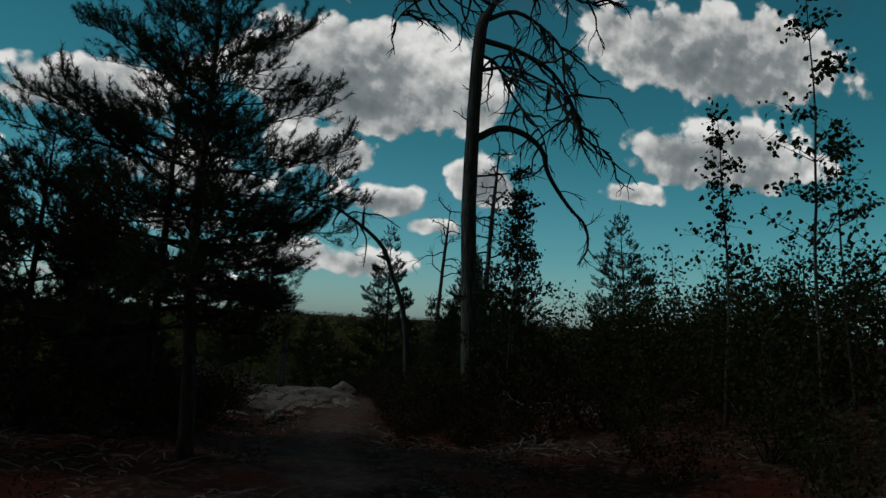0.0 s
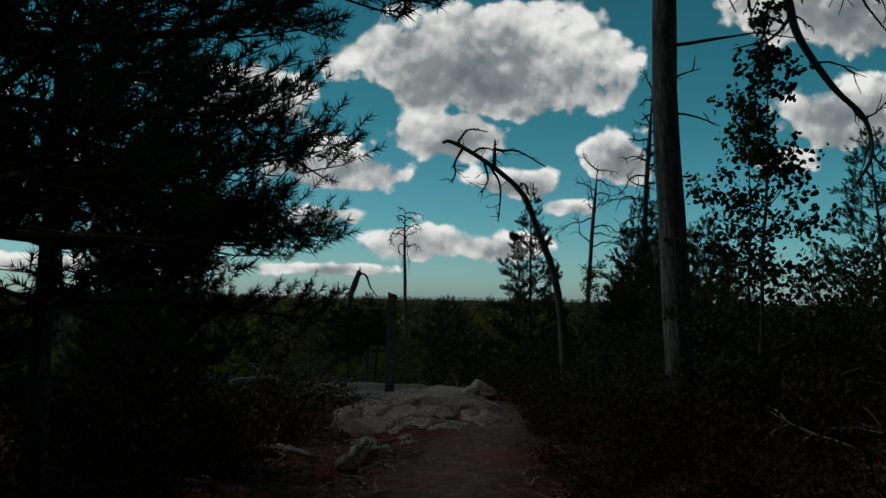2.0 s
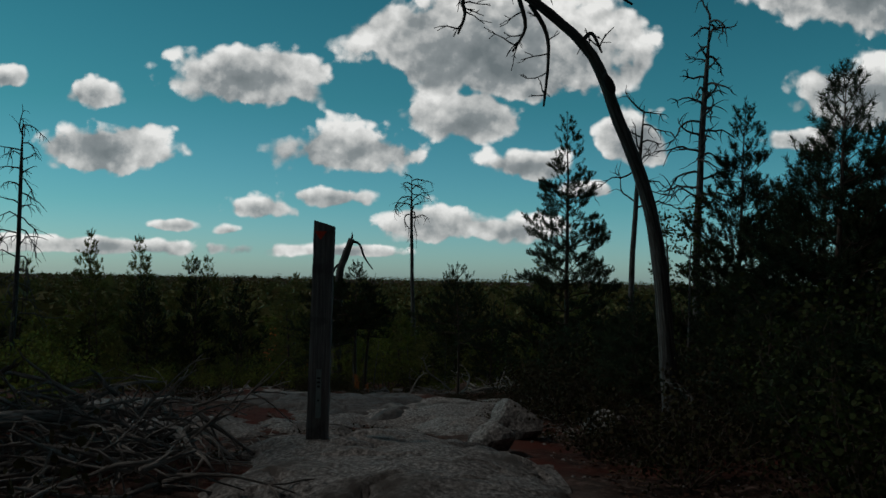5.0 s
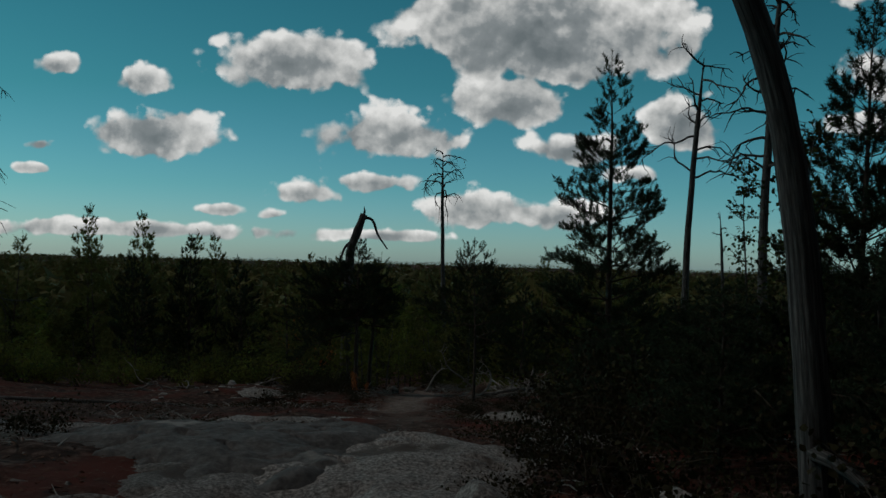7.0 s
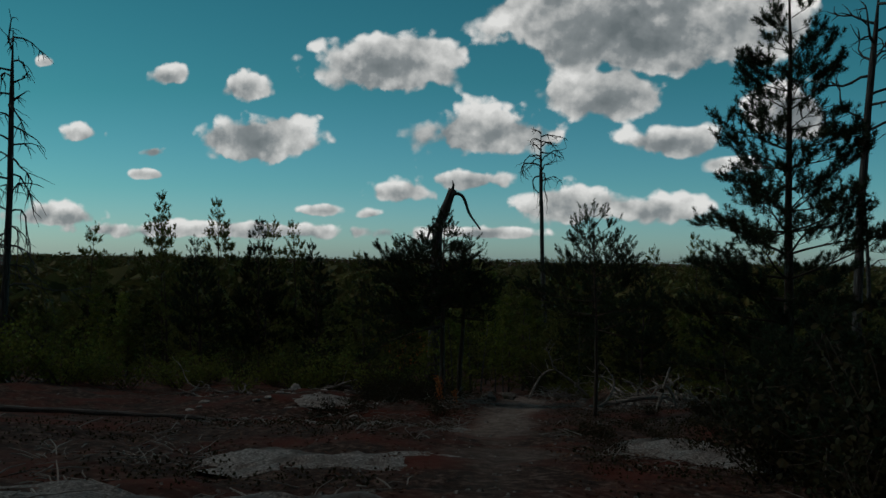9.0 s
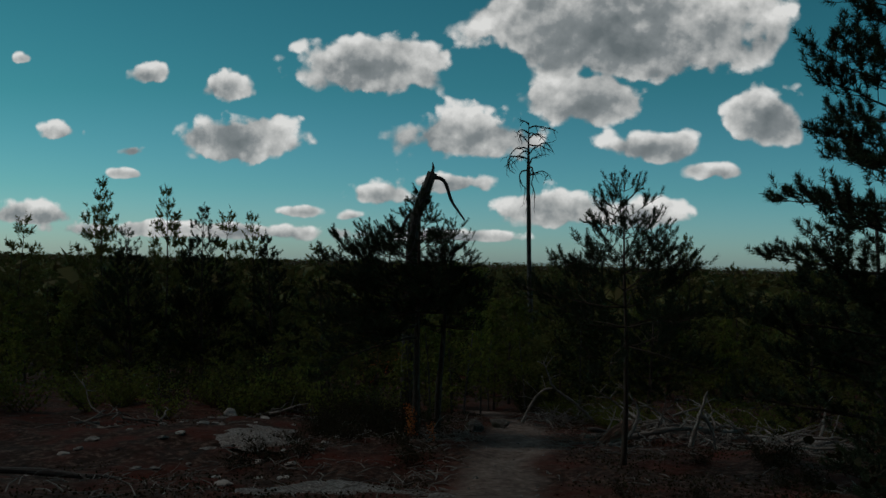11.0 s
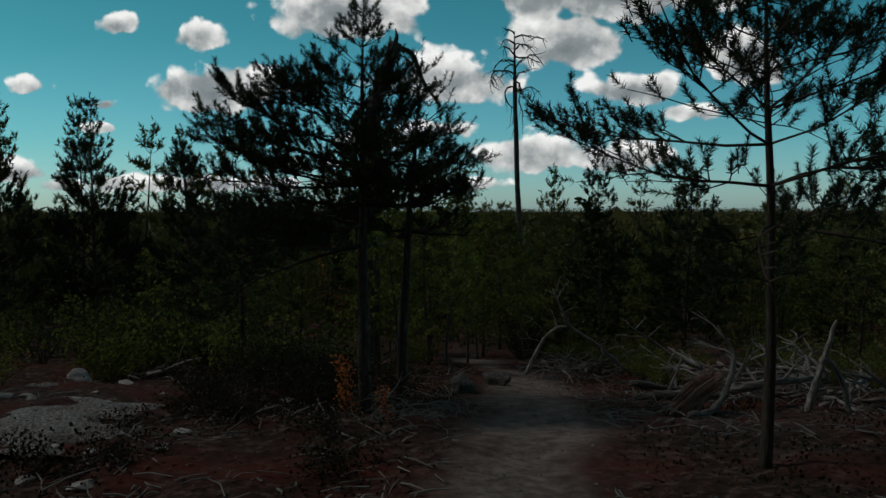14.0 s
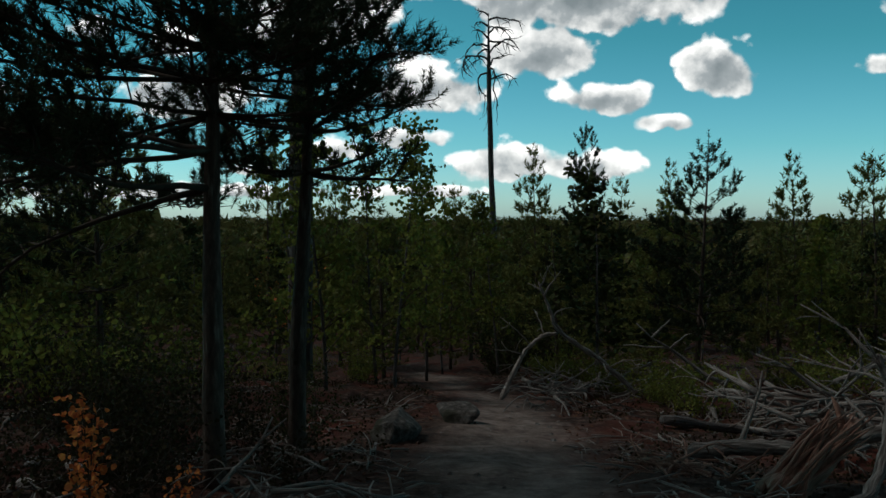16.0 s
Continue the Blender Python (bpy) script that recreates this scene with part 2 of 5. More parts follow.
M = {
    "pine_bark": material("pine_bark", [(0.3, (0.03, 0.023, 0.02)), (0.52, (0.085, 0.065, 0.056)), (0.7, (0.17, 0.13, 0.11))], 1.0, 12, stretch=(5, 7, 1), bump=1.0, second=((0.22, 0.22, 0.2), 3, 0.56, 0.7), space="UV"),
    "bark_chip": material("bark_chip", [(0.3, (0.03, 0.015, 0.011)), (0.7, (0.14, 0.07, 0.05))], 5, bump=0.2, island=0.8),
    "twig": material("twig", [(0.3, (0.03, 0.024, 0.02)), (0.7, (0.09, 0.07, 0.055))], 12),
    "dead_wood": material("dead_wood", [(0.36, (0.022, 0.022, 0.024)), (0.5, (0.09, 0.09, 0.093)), (0.68, (0.27, 0.27, 0.27))], 1.0, 12, stretch=(13, 2.2, 1), bump=1.0, second=((0.035, 0.033, 0.034), 1.6, 0.55, 0.68), space="UV"),
    "grey_stick": material("grey_stick", [(0.36, (0.04, 0.037, 0.035)), (0.5, (0.23, 0.223, 0.217)), (0.66, (0.56, 0.55, 0.54))], 1.0, 10, stretch=(9, 5, 1), bump=0.8, second=((0.07, 0.06, 0.055), 2.5, 0.55, 0.68), space="UV", island=0.5),
    "post_wood": material("post_wood", [(0.3, (0.06, 0.06, 0.063)), (0.55, (0.16, 0.16, 0.168)), (0.75, (0.29, 0.29, 0.295))], 20, stretch=(4, 4, 0.15), bump=0.6, second=((0.03, 0.03, 0.03), 3, 0.55, 0.7)),
    "red_wood": material("red_wood", [(0.34, (0.13, 0.065, 0.05)), (0.5, (0.4, 0.235, 0.19)), (0.66, (0.6, 0.47, 0.41))], 1.0, 10, stretch=(8, 4, 1), bump=0.8, space="UV", island=0.6),
    "needles": leafy("needles", [(0.3, (0.024, 0.04, 0.028)), (0.7, (0.065, 0.09, 0.048))], 3, 0.15),
    "needles_young": leafy("needles_young", [(0.3, (0.08, 0.102, 0.039)), (0.7, (0.215, 0.225, 0.073))], 3, 0.15),
    "aspen_leaf": leafy("aspen_leaf", [(0.3, (0.026, 0.038, 0.016)), (0.7, (0.062, 0.078, 0.026))], 2, 0.3),
    "shrub_leaf": leafy("shrub_leaf", [(0.3, (0.07, 0.095, 0.026)), (0.6, (0.19, 0.22, 0.05)), (0.8, (0.3, 0.27, 0.06))], 1.3, 0.42),
    "heather": leafy("heather", [(0.3, (0.02, 0.02, 0.01)), (0.55, (0.038, 0.034, 0.016)), (0.75, (0.085, 0.036, 0.023))], 0.8, 0.2),
    "dry_leaf": leafy("dry_leaf", [(0.3, (0.5, 0.13, 0.04)), (0.7, (0.8, 0.30, 0.10))], 9, 0.35),
    "woods": leafy("woods", [(0.3, (0.07, 0.076, 0.034)), (0.5, (0.125, 0.125, 0.05)), (0.7, (0.175, 0.148, 0.053))], 0.06, 0.2),
    "rock": material("rock", [(0.36, (0.05, 0.05, 0.052)), (0.5, (0.195, 0.194, 0.195)), (0.65, (0.44, 0.44, 0.44))], 34, 15, bump=1.0, second=((0.085, 0.08, 0.078), 1.3, 0.52, 0.64), space="Object"),
    "dark_rock": material("dark_rock", [(0.36, (0.025, 0.025, 0.025)), (0.5, (0.1, 0.097, 0.094)), (0.66, (0.24, 0.235, 0.23))], 18, 15, bump=1.0, second=((0.05, 0.055, 0.04), 3, 0.5, 0.62)),
    "smooth_rock": material("smooth_rock", [(0.34, (0.06, 0.062, 0.066)), (0.52, (0.115, 0.12, 0.126)), (0.7, (0.2, 0.205, 0.21))], 14, 14, bump=0.6, second=((0.27, 0.27, 0.265), 1.7, 0.58, 0.66)),
    "pale_stone": material("pale_stone", [(0.3, (0.26, 0.26, 0.26)), (0.6, (0.5, 0.5, 0.5)), (0.8, (0.62, 0.62, 0.61))], 8, bump=0.6),
    "red_paint": material("red_paint", [(0.3, (0.5, 0.05, 0.03)), (0.7, (0.75, 0.10, 0.05))], 30, bump=0.2, rough=0.5),
    "sign_face": material("sign_face", [(0.3, (0.18, 0.24, 0.25)), (0.7, (0.32, 0.4, 0.41))], 25, bump=0.1, rough=0.4),
    "ink": material("ink", [(0.3, (0.02, 0.025, 0.03)), (0.7, (0.04, 0.045, 0.05))], 25, bump=0.0),
}


def ground_material():
    m = material("soil", [(0.36, (0.01, 0.007, 0.006)), (0.52, (0.044, 0.027, 0.022)), (0.68, (0.17, 0.125, 0.112))], 9, 14, bump=1.0,
                 second=((0.085, 0.024, 0.017), 0.9, 0.47, 0.66), spec=0.08)
    t = m.node_tree
    b = t.nodes["Principled BSDF"]
    old = b.inputs["Base Color"].links[0].from_socket
    at = t.nodes.new("ShaderNodeAttribute")
    at.attribute_name = "trodden"
    co = t.nodes.new("ShaderNodeTexCoord")
    n = node(t, "ShaderNodeTexNoise", Scale=6.0, Detail=14, Roughness=0.75)
    t.links.new(co.outputs["Object"], n.inputs["Vector"])
    sand = ramp(t, n.outputs["Fac"], [(0.36, (0.09, 0.075, 0.068)), (0.5, (0.175, 0.148, 0.137)), (0.66, (0.29, 0.25, 0.232))])
    k = calc(t, "MULTIPLY", at.outputs["Fac"], calc(t, "ADD", 0.45, n.outputs["Fac"]), clamp=True)
    t.links.new(mix(t, k, old, sand), b.inputs["Base Color"])
    return m


M["soil"] = ground_material()

# ---- the lie of the land ----
PROFILE_Y = [-60, -10, -6.8, 0, 5, 8, 11, 14, 17.3, 19.7, 22.5, 26, 28.4, 33, 38.6, 45, 60, 100, 200, 6000]
PROFILE_Z = [0.5, 0.3, 0.25, 0.1, -0.03, -0.14, -0.25, -0.52, -0.85, -1.2, -1.65, -2.15, -2.35, -3.0, -3.8, -5.0, -7.0, -10.5, -13, -13]
LANE_Y = [-10, -6.8, -4, 0, 4, 8, 9.5, 12.4, 17, 20, 22, 26, 29, 32, 34, 38, 42]
LANE_X = [-1.3, -1.0, -0.5, -0.15, 0.1, 0.8, 1.1, 1.0, 0.4, 0.4, 0.2, 0.05, 0.25, 0.15, 0.3, -0.5, -1.4]


def lane(y):
    return np.interp(y, LANE_Y, LANE_X)


def bumps(x, y, size, seed):
    return noise.noise((x / size + seed * 7.3, y / size - seed * 3.1, seed * 1.7))


def land(x, y):
    z = float(np.interp(y, PROFILE_Y, PROFILE_Z))
    off = abs(x - float(lane(y)))
    near = 1.0 if y < 55 else max(0.0, 1 - (y - 55) / 40)
    if x > 3 and y < 16:
        z += min((x - 3) * 0.22, 1.6) * min(1, (16 - y) / 6)
    if x < -4 and y < 20:
        z += min((-4 - x) * 0.05, 0.4)
    if abs(x) > 30:
        z -= min((abs(x) - 30) * 0.05, 8) * near * (1 if y < 60 else 0)
    rough = min(1.0, off / 1.2)
    return z + near * (bumps(x, y, 3.5, 1) * 0.22 * rough + bumps(x, y, 0.8, 2) * (0.03 + 0.06 * rough) + bumps(x, y, 0.25, 3) * 0.032)


def spread(lo, hi, step, far, grow=1.16):
    mid = list(np.arange(lo, hi + 1e-6, step))
    out, d = [], step
    p = hi
    while p < far:
        d *= grow
        p += d
        out.append(p)
    left, d, p = [], step, lo
    while p > -far:
        d *= grow
        p -= d
        left.append(p)
    return left[::-1] + mid + out


def mesh_from(name, verts, faces, mats):
    me = bpy.data.meshes.new(name)
    me.from_pydata(verts, [], faces)
    for mt in mats:
        me.materials.append(mt)
    return me


def smooth(me):
    me.polygons.foreach_set("use_smooth", [True] * len(me.polygons))
    return me


def build_ground():
    xs, ys = spread(-8, 8, 0.13, 5000), spread(-9, 44, 0.13, 5000)
    verts = [(x, y, land(x, y)) for y in ys for x in xs]
    w = len(xs)
    faces = [(j * w + i, j * w + i + 1, (j + 1) * w + i + 1, (j + 1) * w + i) for j in range(len(ys) - 1) for i in range(w - 1)]
    me = smooth(mesh_from("ground", verts, faces, [M["soil"]]))
    at = me.attributes.new("trodden", "FLOAT", "POINT")
    vals = []
    for x, y, z in verts:
        d = abs(x - float(lane(y))) if -10 < y < 44 else 9
        half = 0.3 + 0.14 * (24 < y < 34)
        worn = 0.35 if y < 22 else 0.35 + 0.65 * min(1.0, (y - 22) / 5)
        vals.append(worn * max(0.0, min(1.0, (half + 0.5 * bumps(x, y, 1.2, 5) - d) / 0.4 + 0.5)))
    at.data.foreach_set("value", vals)
    tagged(new("ground", me), "reddish brown forest soil with a trodden footpath", "ground", kind="structure")


build_ground()


# ---- shapes ----
def part(name, me, parent, label=""):
    ob = new(name, me)
    ob.parent = parent
    if label:
        ob["label"] = label
    return ob


def thing(name, at, label, category, group="", turn=0.0, kind=""):
    ob = new(name)
    ob.empty_display_size = 0.1
    ob.matrix_world = pose(*at, 0, 0, turn)
    return tagged(ob, label, category, group, kind)


def tube_into(verts, faces, pts, radii, sides=6, rag=0.0, rng=None):
    """Adds a tapered tube along pts, closed at both ends."""
    pts = [Vector(p) for p in pts]
    base = len(verts)
    side = None
    for i, p in enumerate(pts):
        d = (pts[min(i + 1, len(pts) - 1)] - pts[max(i - 1, 0)]).normalized()
        if side is None:
            side = d.orthogonal().normalized()
        side = (side - d * side.dot(d)).normalized()
        up = d.cross(side)
        for k in range(sides):
            a = 2 * math.pi * k / sides
            r = radii[i] * (1 + (rng.uniform(-rag, rag) if rag else 0))
            q = p + (side * math.cos(a) + up * math.sin(a)) * r
            verts.append((q.x, q.y, q.z))
    for i in range(len(pts) - 1):
        for k in range(sides):
            a, b = base + i * sides + k, base + i * sides + (k + 1) % sides
            faces.append((a, b, b + sides, a + sides))
    faces.append(tuple(base + k for k in range(sides))[::-1])
    faces.append(tuple(base + (len(pts) - 1) * sides + k for k in range(sides)))


def tube(name, pts, radii, mat, sides=6, rag=0.0, rng=None):
    v, f = [], []
    tube_into(v, f, pts, radii, sides, rag, rng)
    me = smooth(mesh_from(name, v, f, [mat]))
    # round the stem, and metres along it
    run, lengths = 0.0, [0.0]
    for a, b in zip(pts, pts[1:]):
        run += (Vector(b) - Vector(a)).length
        lengths.append(run)
    uv = me.uv_layers.new(name="grain")
    flat = []
    for lp in me.loops:
        i, k = divmod(lp.vertex_index, sides)
        flat += [abs(2 * k / sides - 1), lengths[i]]
    uv.data.foreach_set("uv", flat)
    return me


def bend(start, way, length, n, rng, wob=0.15, lift=0.0):
    """A wavering line of n steps; lift turns it up (or down) on its way."""
    p, d = Vector(start), Vector(way).normalized()
    out = [p.copy()]
    for i in range(n):
        d = (d + Vector((rng.uniform(-wob, wob), rng.uniform(-wob, wob), rng.uniform(-wob, wob) + lift))).normalized()
        p = p + d * (length / n)
        out.append(p.copy())
    return out


def fill(pts, steps):
    """Rounds a bent line through a few points (Catmull-Rom)."""
    pts = [Vector(p) for p in pts]
    ext = [pts[0] * 2 - pts[1]] + pts + [pts[-1] * 2 - pts[-2]]
    out = []
    for i in range(1, len(ext) - 2):
        a, b, c, d = ext[i - 1:i + 3]
        for s in range(steps):
            u = s / steps
            out.append(0.5 * ((2 * b) + (c - a) * u + (2 * a - 5 * b + 4 * c - d) * u * u + (3 * b - a - 3 * c + d) * u ** 3))
    return out + [pts[-1]]


def taper(r0, r1, n):
    return [r0 + (r1 - r0) * i / (n - 1) for i in range(n)]


def triangles(name, tri, mat):
    """A mesh of loose triangles from an array of n x 3 x 3."""
    n = len(tri)
    me = bpy.data.meshes.new(name)
    me.vertices.add(n * 3), me.loops.add(n * 3), me.polygons.add(n)
    me.vertices.foreach_set("co", np.ascontiguousarray(tri, dtype=np.float32).ravel())
    me.loops.foreach_set("vertex_index", np.arange(n * 3, dtype=np.int32))
    me.polygons.foreach_set("loop_start", np.arange(0, n * 3, 3, dtype=np.int32))
    me.materials.append(mat)
    me.update()
    return me


def unit(a):
    return a / np.maximum(np.linalg.norm(a, axis=1, keepdims=True), 1e-9)


def brush(shoots, per, length, width, rs):
    """Needles standing round shoots: rows of start, way, reach."""
    s = np.array(shoots, dtype=float)
    p, d, ln = s[:, 0:3], unit(s[:, 3:6]), s[:, 6]
    p, d, ln = np.repeat(p, per, 0), np.repeat(d, per, 0), np.repeat(ln, per)
    n = len(p)
    t = rs.uniform(0.0, 1.0, n) ** 0.8
    base = p + d * (ln * t)[:, None]
    side = unit(np.cross(d, unit(rs.normal(size=(n, 3)))))
    a = rs.uniform(0.85, 1.4, n) * (1.1 - 0.55 * t)
    way = unit(d * np.cos(a)[:, None] + side * np.sin(a)[:, None])
    tip = base + way * (length * rs.uniform(0.7, 1.15, n))[:, None]
    flat = unit(np.cross(way, rs.normal(size=(n, 3)))) * (width / 2)
    return np.stack([base - flat, base + flat, tip], 1)


def leaves(points, size, rs, droop=0.3):
    """Rounded leaves of four triangles each at points."""
    p = np.array(points, dtype=float)
    n = len(p)
    way = unit(rs.normal(size=(n, 3)) + np.array([0, 0, -droop * 2]))
    side = unit(np.cross(way, rs.normal(size=(n, 3))))
    nrm = np.cross(way, side)
    s = (size * rs.uniform(0.6, 1.15, n))[:, None]
    a, tip = p, p + way * s
    l1, r1 = p + way * s * 0.3 + side * s * 0.42 + nrm * s * 0.08, p + way * s * 0.3 - side * s * 0.42 + nrm * s * 0.08
    l2, r2 = p + way * s * 0.72 + side * s * 0.3 + nrm * s * 0.06, p + way * s * 0.72 - side * s * 0.3 + nrm * s * 0.06
    tri = np.stack([np.stack([a, l1, r1], 1), np.stack([l1, l2, r1], 1), np.stack([l2, r2, r1], 1), np.stack([l2, tip, r2], 1)], 1)
    return tri.reshape(-1, 3, 3)


def clear_of_lane(base, p, gap=0.5):
    """Whether a point of a tree keeps out of the walked lane."""
    x, y, z = base[0] + p[0], base[1] + p[1], base[2] + p[2]
    return abs(x - float(lane(y))) > gap or z > land(x, y) + 2.05 or y > 27


# ---- trees ----
def pine(base, height, reach, seed, r0, crown_from=0.3, whorl=0.34, per=34, needle=0.075, width=0.005, gap=0.13, arms=(4, 6), label="", lean=(0, 0), split_limbs=True,
         mat="needles", open_top=0.0, steep=0.0, shootlen=0.14, group="", fine=True, low=0.45, shape=0.9, side=0.0, right_from=0.0):
    if fine:
        per, gap = int(per * 1.4), gap * 1.15
    rng, rs = random.Random(seed), np.random.RandomState(seed)
    ob = thing("pine_tree", base, label or "young pine with dark green needles", "tree", group)
    tr = bend((0, 0, -0.15), (lean[0], lean[1], 1), height + 0.15, 14, rng, 0.035, 0.02)
    part("trunk", tube("trunk", tr, [r0 * max(0.07, (1 - i / 14) ** 0.8) * (1.25 if i == 0 else 1) for i in range(15)], M["pine_bark"], 8, 0.08, rng), ob)
    shoots, lv, lf = [], [], []
    z = crown_from * height
    turn = rng.uniform(0, 6)
    while z < height * 0.985:
        f = (z - crown_from * height) / (height * (1 - crown_from))
        i = min(13, int((z + 0.15) / (height + 0.15) * 14))
        w = (z + 0.15) / (height + 0.15) * 14 - i
        o = tr[i].lerp(tr[i + 1], w)
        k = rng.randint(*arms)
        if f > 0.75:
            k = max(3, k - 1)
        for j in range(k):
            a = turn + j * 2 * math.pi / k + rng.uniform(-0.35, 0.35)
            ln = reach * ((1 - f) ** shape) * (low + (1 - low) * min(1, 0.3 + f * 4)) * rng.uniform(0.55, 1.12) * (1 - side * math.cos(a)) + 0.12
            if rng.random() < open_top or (f < right_from and math.cos(a) > -0.15):
                continue
            rise = -0.05 + 0.42 * f + rng.uniform(-0.2, 0.22) + steep
            ln = min(ln, 0.16 + 1.15 * (height - z) / max(0.25, rise + 0.25))
            n = max(3, int(ln / 0.22))
            line = bend(o, (math.cos(a), math.sin(a), rise), ln, n, rng, 0.16, (0.10 + 0.3 * f) / n)
            rr = max(0.006, r0 * 0.3 * (1 - f * 0.75) * min(1.0, ln / max(reach, 0.1) + 0.25))
            ok = 0
            while ok < len(line) and clear_of_lane(base, line[ok], 0.62):
                ok += 1
            if ok < 3:
                continue
            if ok < len(line):
                line = line[:ok]
                ln *= (ok - 1) / n
                n = ok - 1
            if split_limbs and ln > 0.55:
                part("limb", tube("limb", line, taper(rr, 0.004, len(line)), M["twig"], 5, 0.05, rng), ob)
            else:
                tube_into(lv, lf, line, taper(rr, 0.003, len(line)), 4)
            m = max(2, int(ln * 0.8 / gap))
            for q in range(m):
                u = 1 - (q / m) * 0.76
                g = u * n
                gi = min(n - 1, int(g))
                pt = line[gi].lerp(line[gi + 1], g - gi)
                d = (line[gi + 1] - line[gi]).normalized()
                flat = Vector((-math.sin(a), math.cos(a), 0))
                reach2 = min(0.6, ln * 0.5) * (0.4 + 0.8 * (1 - u)) * rng.uniform(0.6, 1.2)
                for s in ((-1, 1) if q else (0,)):
                    w2 = (d * 0.7 + flat * s * rng.uniform(0.4, 1.0) + Vector((0, 0, rng.uniform(-0.35, 0.6)))).normalized()
                    if s and reach2 > 0.14:
                        mid = bend(pt, w2, reach2, 3, rng, 0.22, 0.06)
                        if fine:
                            tube_into(lv, lf, mid, (0.006, 0.005, 0.004, 0.003), 3)
                        ends = [(mid[-1], (mid[-1] - mid[-2])), (mid[2], (mid[2] - mid[1]) + flat * 0.6 * s * (mid[2] - mid[1]).length), (mid[2], (mid[2] - mid[1]) - flat * 0.6 * s * (mid[2] - mid[1]).length)]
                        ends.append((mid[1], (mid[1] - mid[0]) + flat * 0.5 * rng.choice((-1, 1)) * (mid[1] - mid[0]).length))
                        if reach2 > 0.28:
                            ends.append((mid[1], (mid[1] - mid[0]) + Vector((0, 0, 0.06))))
                    else:
                        ends = [(pt, w2)]
                    for e, ew in ends:
                        ew = (ew.normalized() + Vector((rng.uniform(-0.4, 0.4), rng.uniform(-0.4, 0.4), rng.uniform(0.1, 1.25) + 1.4 * max(0.0, steep)))).normalized()
                        if clear_of_lane(base, e):
                            shoots.append((*e, *ew, shootlen * rng.uniform(0.6, 1.25)))
        z += whorl * rng.uniform(0.75, 1.2) * (1 - 0.3 * f)
        turn += rng.uniform(0.4, 1.2)
    d = (tr[-1] - tr[-2]).normalized()
    shoots.append((*(tr[-1] - d * 0.1), *d, 0.3))
    for s in shoots:
        if fine and rng.random() < 0.4:
            p, d = Vector(s[:3]), Vector(s[3:6])
            tube_into(lv, lf, [p - d * 0.03, p + d * s[6]], (0.004, 0.002), 3)
    tagged(part("branchwork", mesh_from("branchwork", lv, lf, [M["twig"]]), ob), kind="stuff")
    part("crown", triangles("crown", brush(shoots, per, needle, width, rs), M[mat]), ob)
    return ob


def aspen(base, height, seed, reach=0.9, leaf=0.065, count=900, label="", name="aspen_tree", bare=0.25, mat="aspen_leaf", r0=0.03, lean=(0, 0), group="", split_limbs=True, fine=True):
    rng, rs = random.Random(seed), np.random.RandomState(seed)
    ob = thing(name, base, label or "slender young aspen with sparse round leaves", "tree", group)
    tr = bend((0, 0, -0.1), (lean[0], lean[1], 1), height + 0.1, 12, rng, 0.06, 0.02)
    part("trunk", tube("trunk", tr, taper(r0, 0.004, 13), M["dead_wood"], 6, 0.05, rng), ob)
    spots, lv, lf = [], [], []
    for i in range(2, 13):
        f = i / 12
        if f < bare:
            continue
        for j in range(rng.randint(2, 4)):
            a = rng.uniform(0, 6.3)
            ln = reach * (1.15 - f) * rng.uniform(0.5, 1.2)
            line = bend(tr[i], (math.cos(a), math.sin(a), rng.uniform(0.25, 0.95)), ln, 6, rng, 0.2, 0.02)
            if not clear_of_lane(base, line[-1]):
                continue
            if ln > 0.5 and split_limbs:
                part("limb", tube("limb", line, taper(r0 * 0.38 * (1.2 - f), 0.002, 7), M["twig"], 4), ob)
            else:
                tube_into(lv, lf, line, taper(0.006, 0.002, 7), 4)
            for q in range(2, 7):
                for r in range(2):
                    tw = bend(line[q], (rng.uniform(-1, 1), rng.uniform(-1, 1), rng.uniform(-0.2, 1)), rng.uniform(0.1, 0.28), 3, rng, 0.3)
                    if fine:
                        tube_into(lv, lf, tw, (0.003, 0.0025, 0.002, 0.001), 3)
                    spots += [tw[1], tw[2], tw[3], tw[3]]
    tagged(part("branchwork", mesh_from("branchwork", lv, lf, [M["twig"]]), ob), kind="stuff")
    while len(spots) < count:
        spots.append(rng.choice(spots) + Vector((rng.uniform(-0.06, 0.06), rng.uniform(-0.06, 0.06), rng.uniform(-0.06, 0.06))))
    rng.shuffle(spots)
    part("crown", triangles("crown", leaves(spots[:count], leaf, rs, 0.5), M[mat]), ob)
    return ob


def gnarl(ob, start, way, length, r, rng, depth=2, lift=-0.06, wob=0.3, name="limb", mat="dead_wood", twigs=4):
    """A crooked dead branch with its forks, each a part."""
    n = max(4, int(length / 0.22))
    line = bend(start, way, length, n, rng, wob, lift)
    part(name, tube(name, line, taper(r, max(0.004, r * 0.25), len(line)), M[mat], 6 if r > 0.02 else 4, 0.1, rng), ob)
    if depth:
        for _ in range(twigs):
            i = rng.randint(max(1, n // 4), n - 1)
            d = (line[i + 1] - line[i]).normalized()
            w = (d + Vector((rng.uniform(-1, 1), rng.uniform(-0.6, 0.6), rng.uniform(-1, 0.7))) * 0.9).normalized()
            gnarl(ob, line[i], w, length * rng.uniform(0.25, 0.5), r * 0.5, rng, depth - 1, lift, wob, "twig", mat, twigs - 1)
    return line


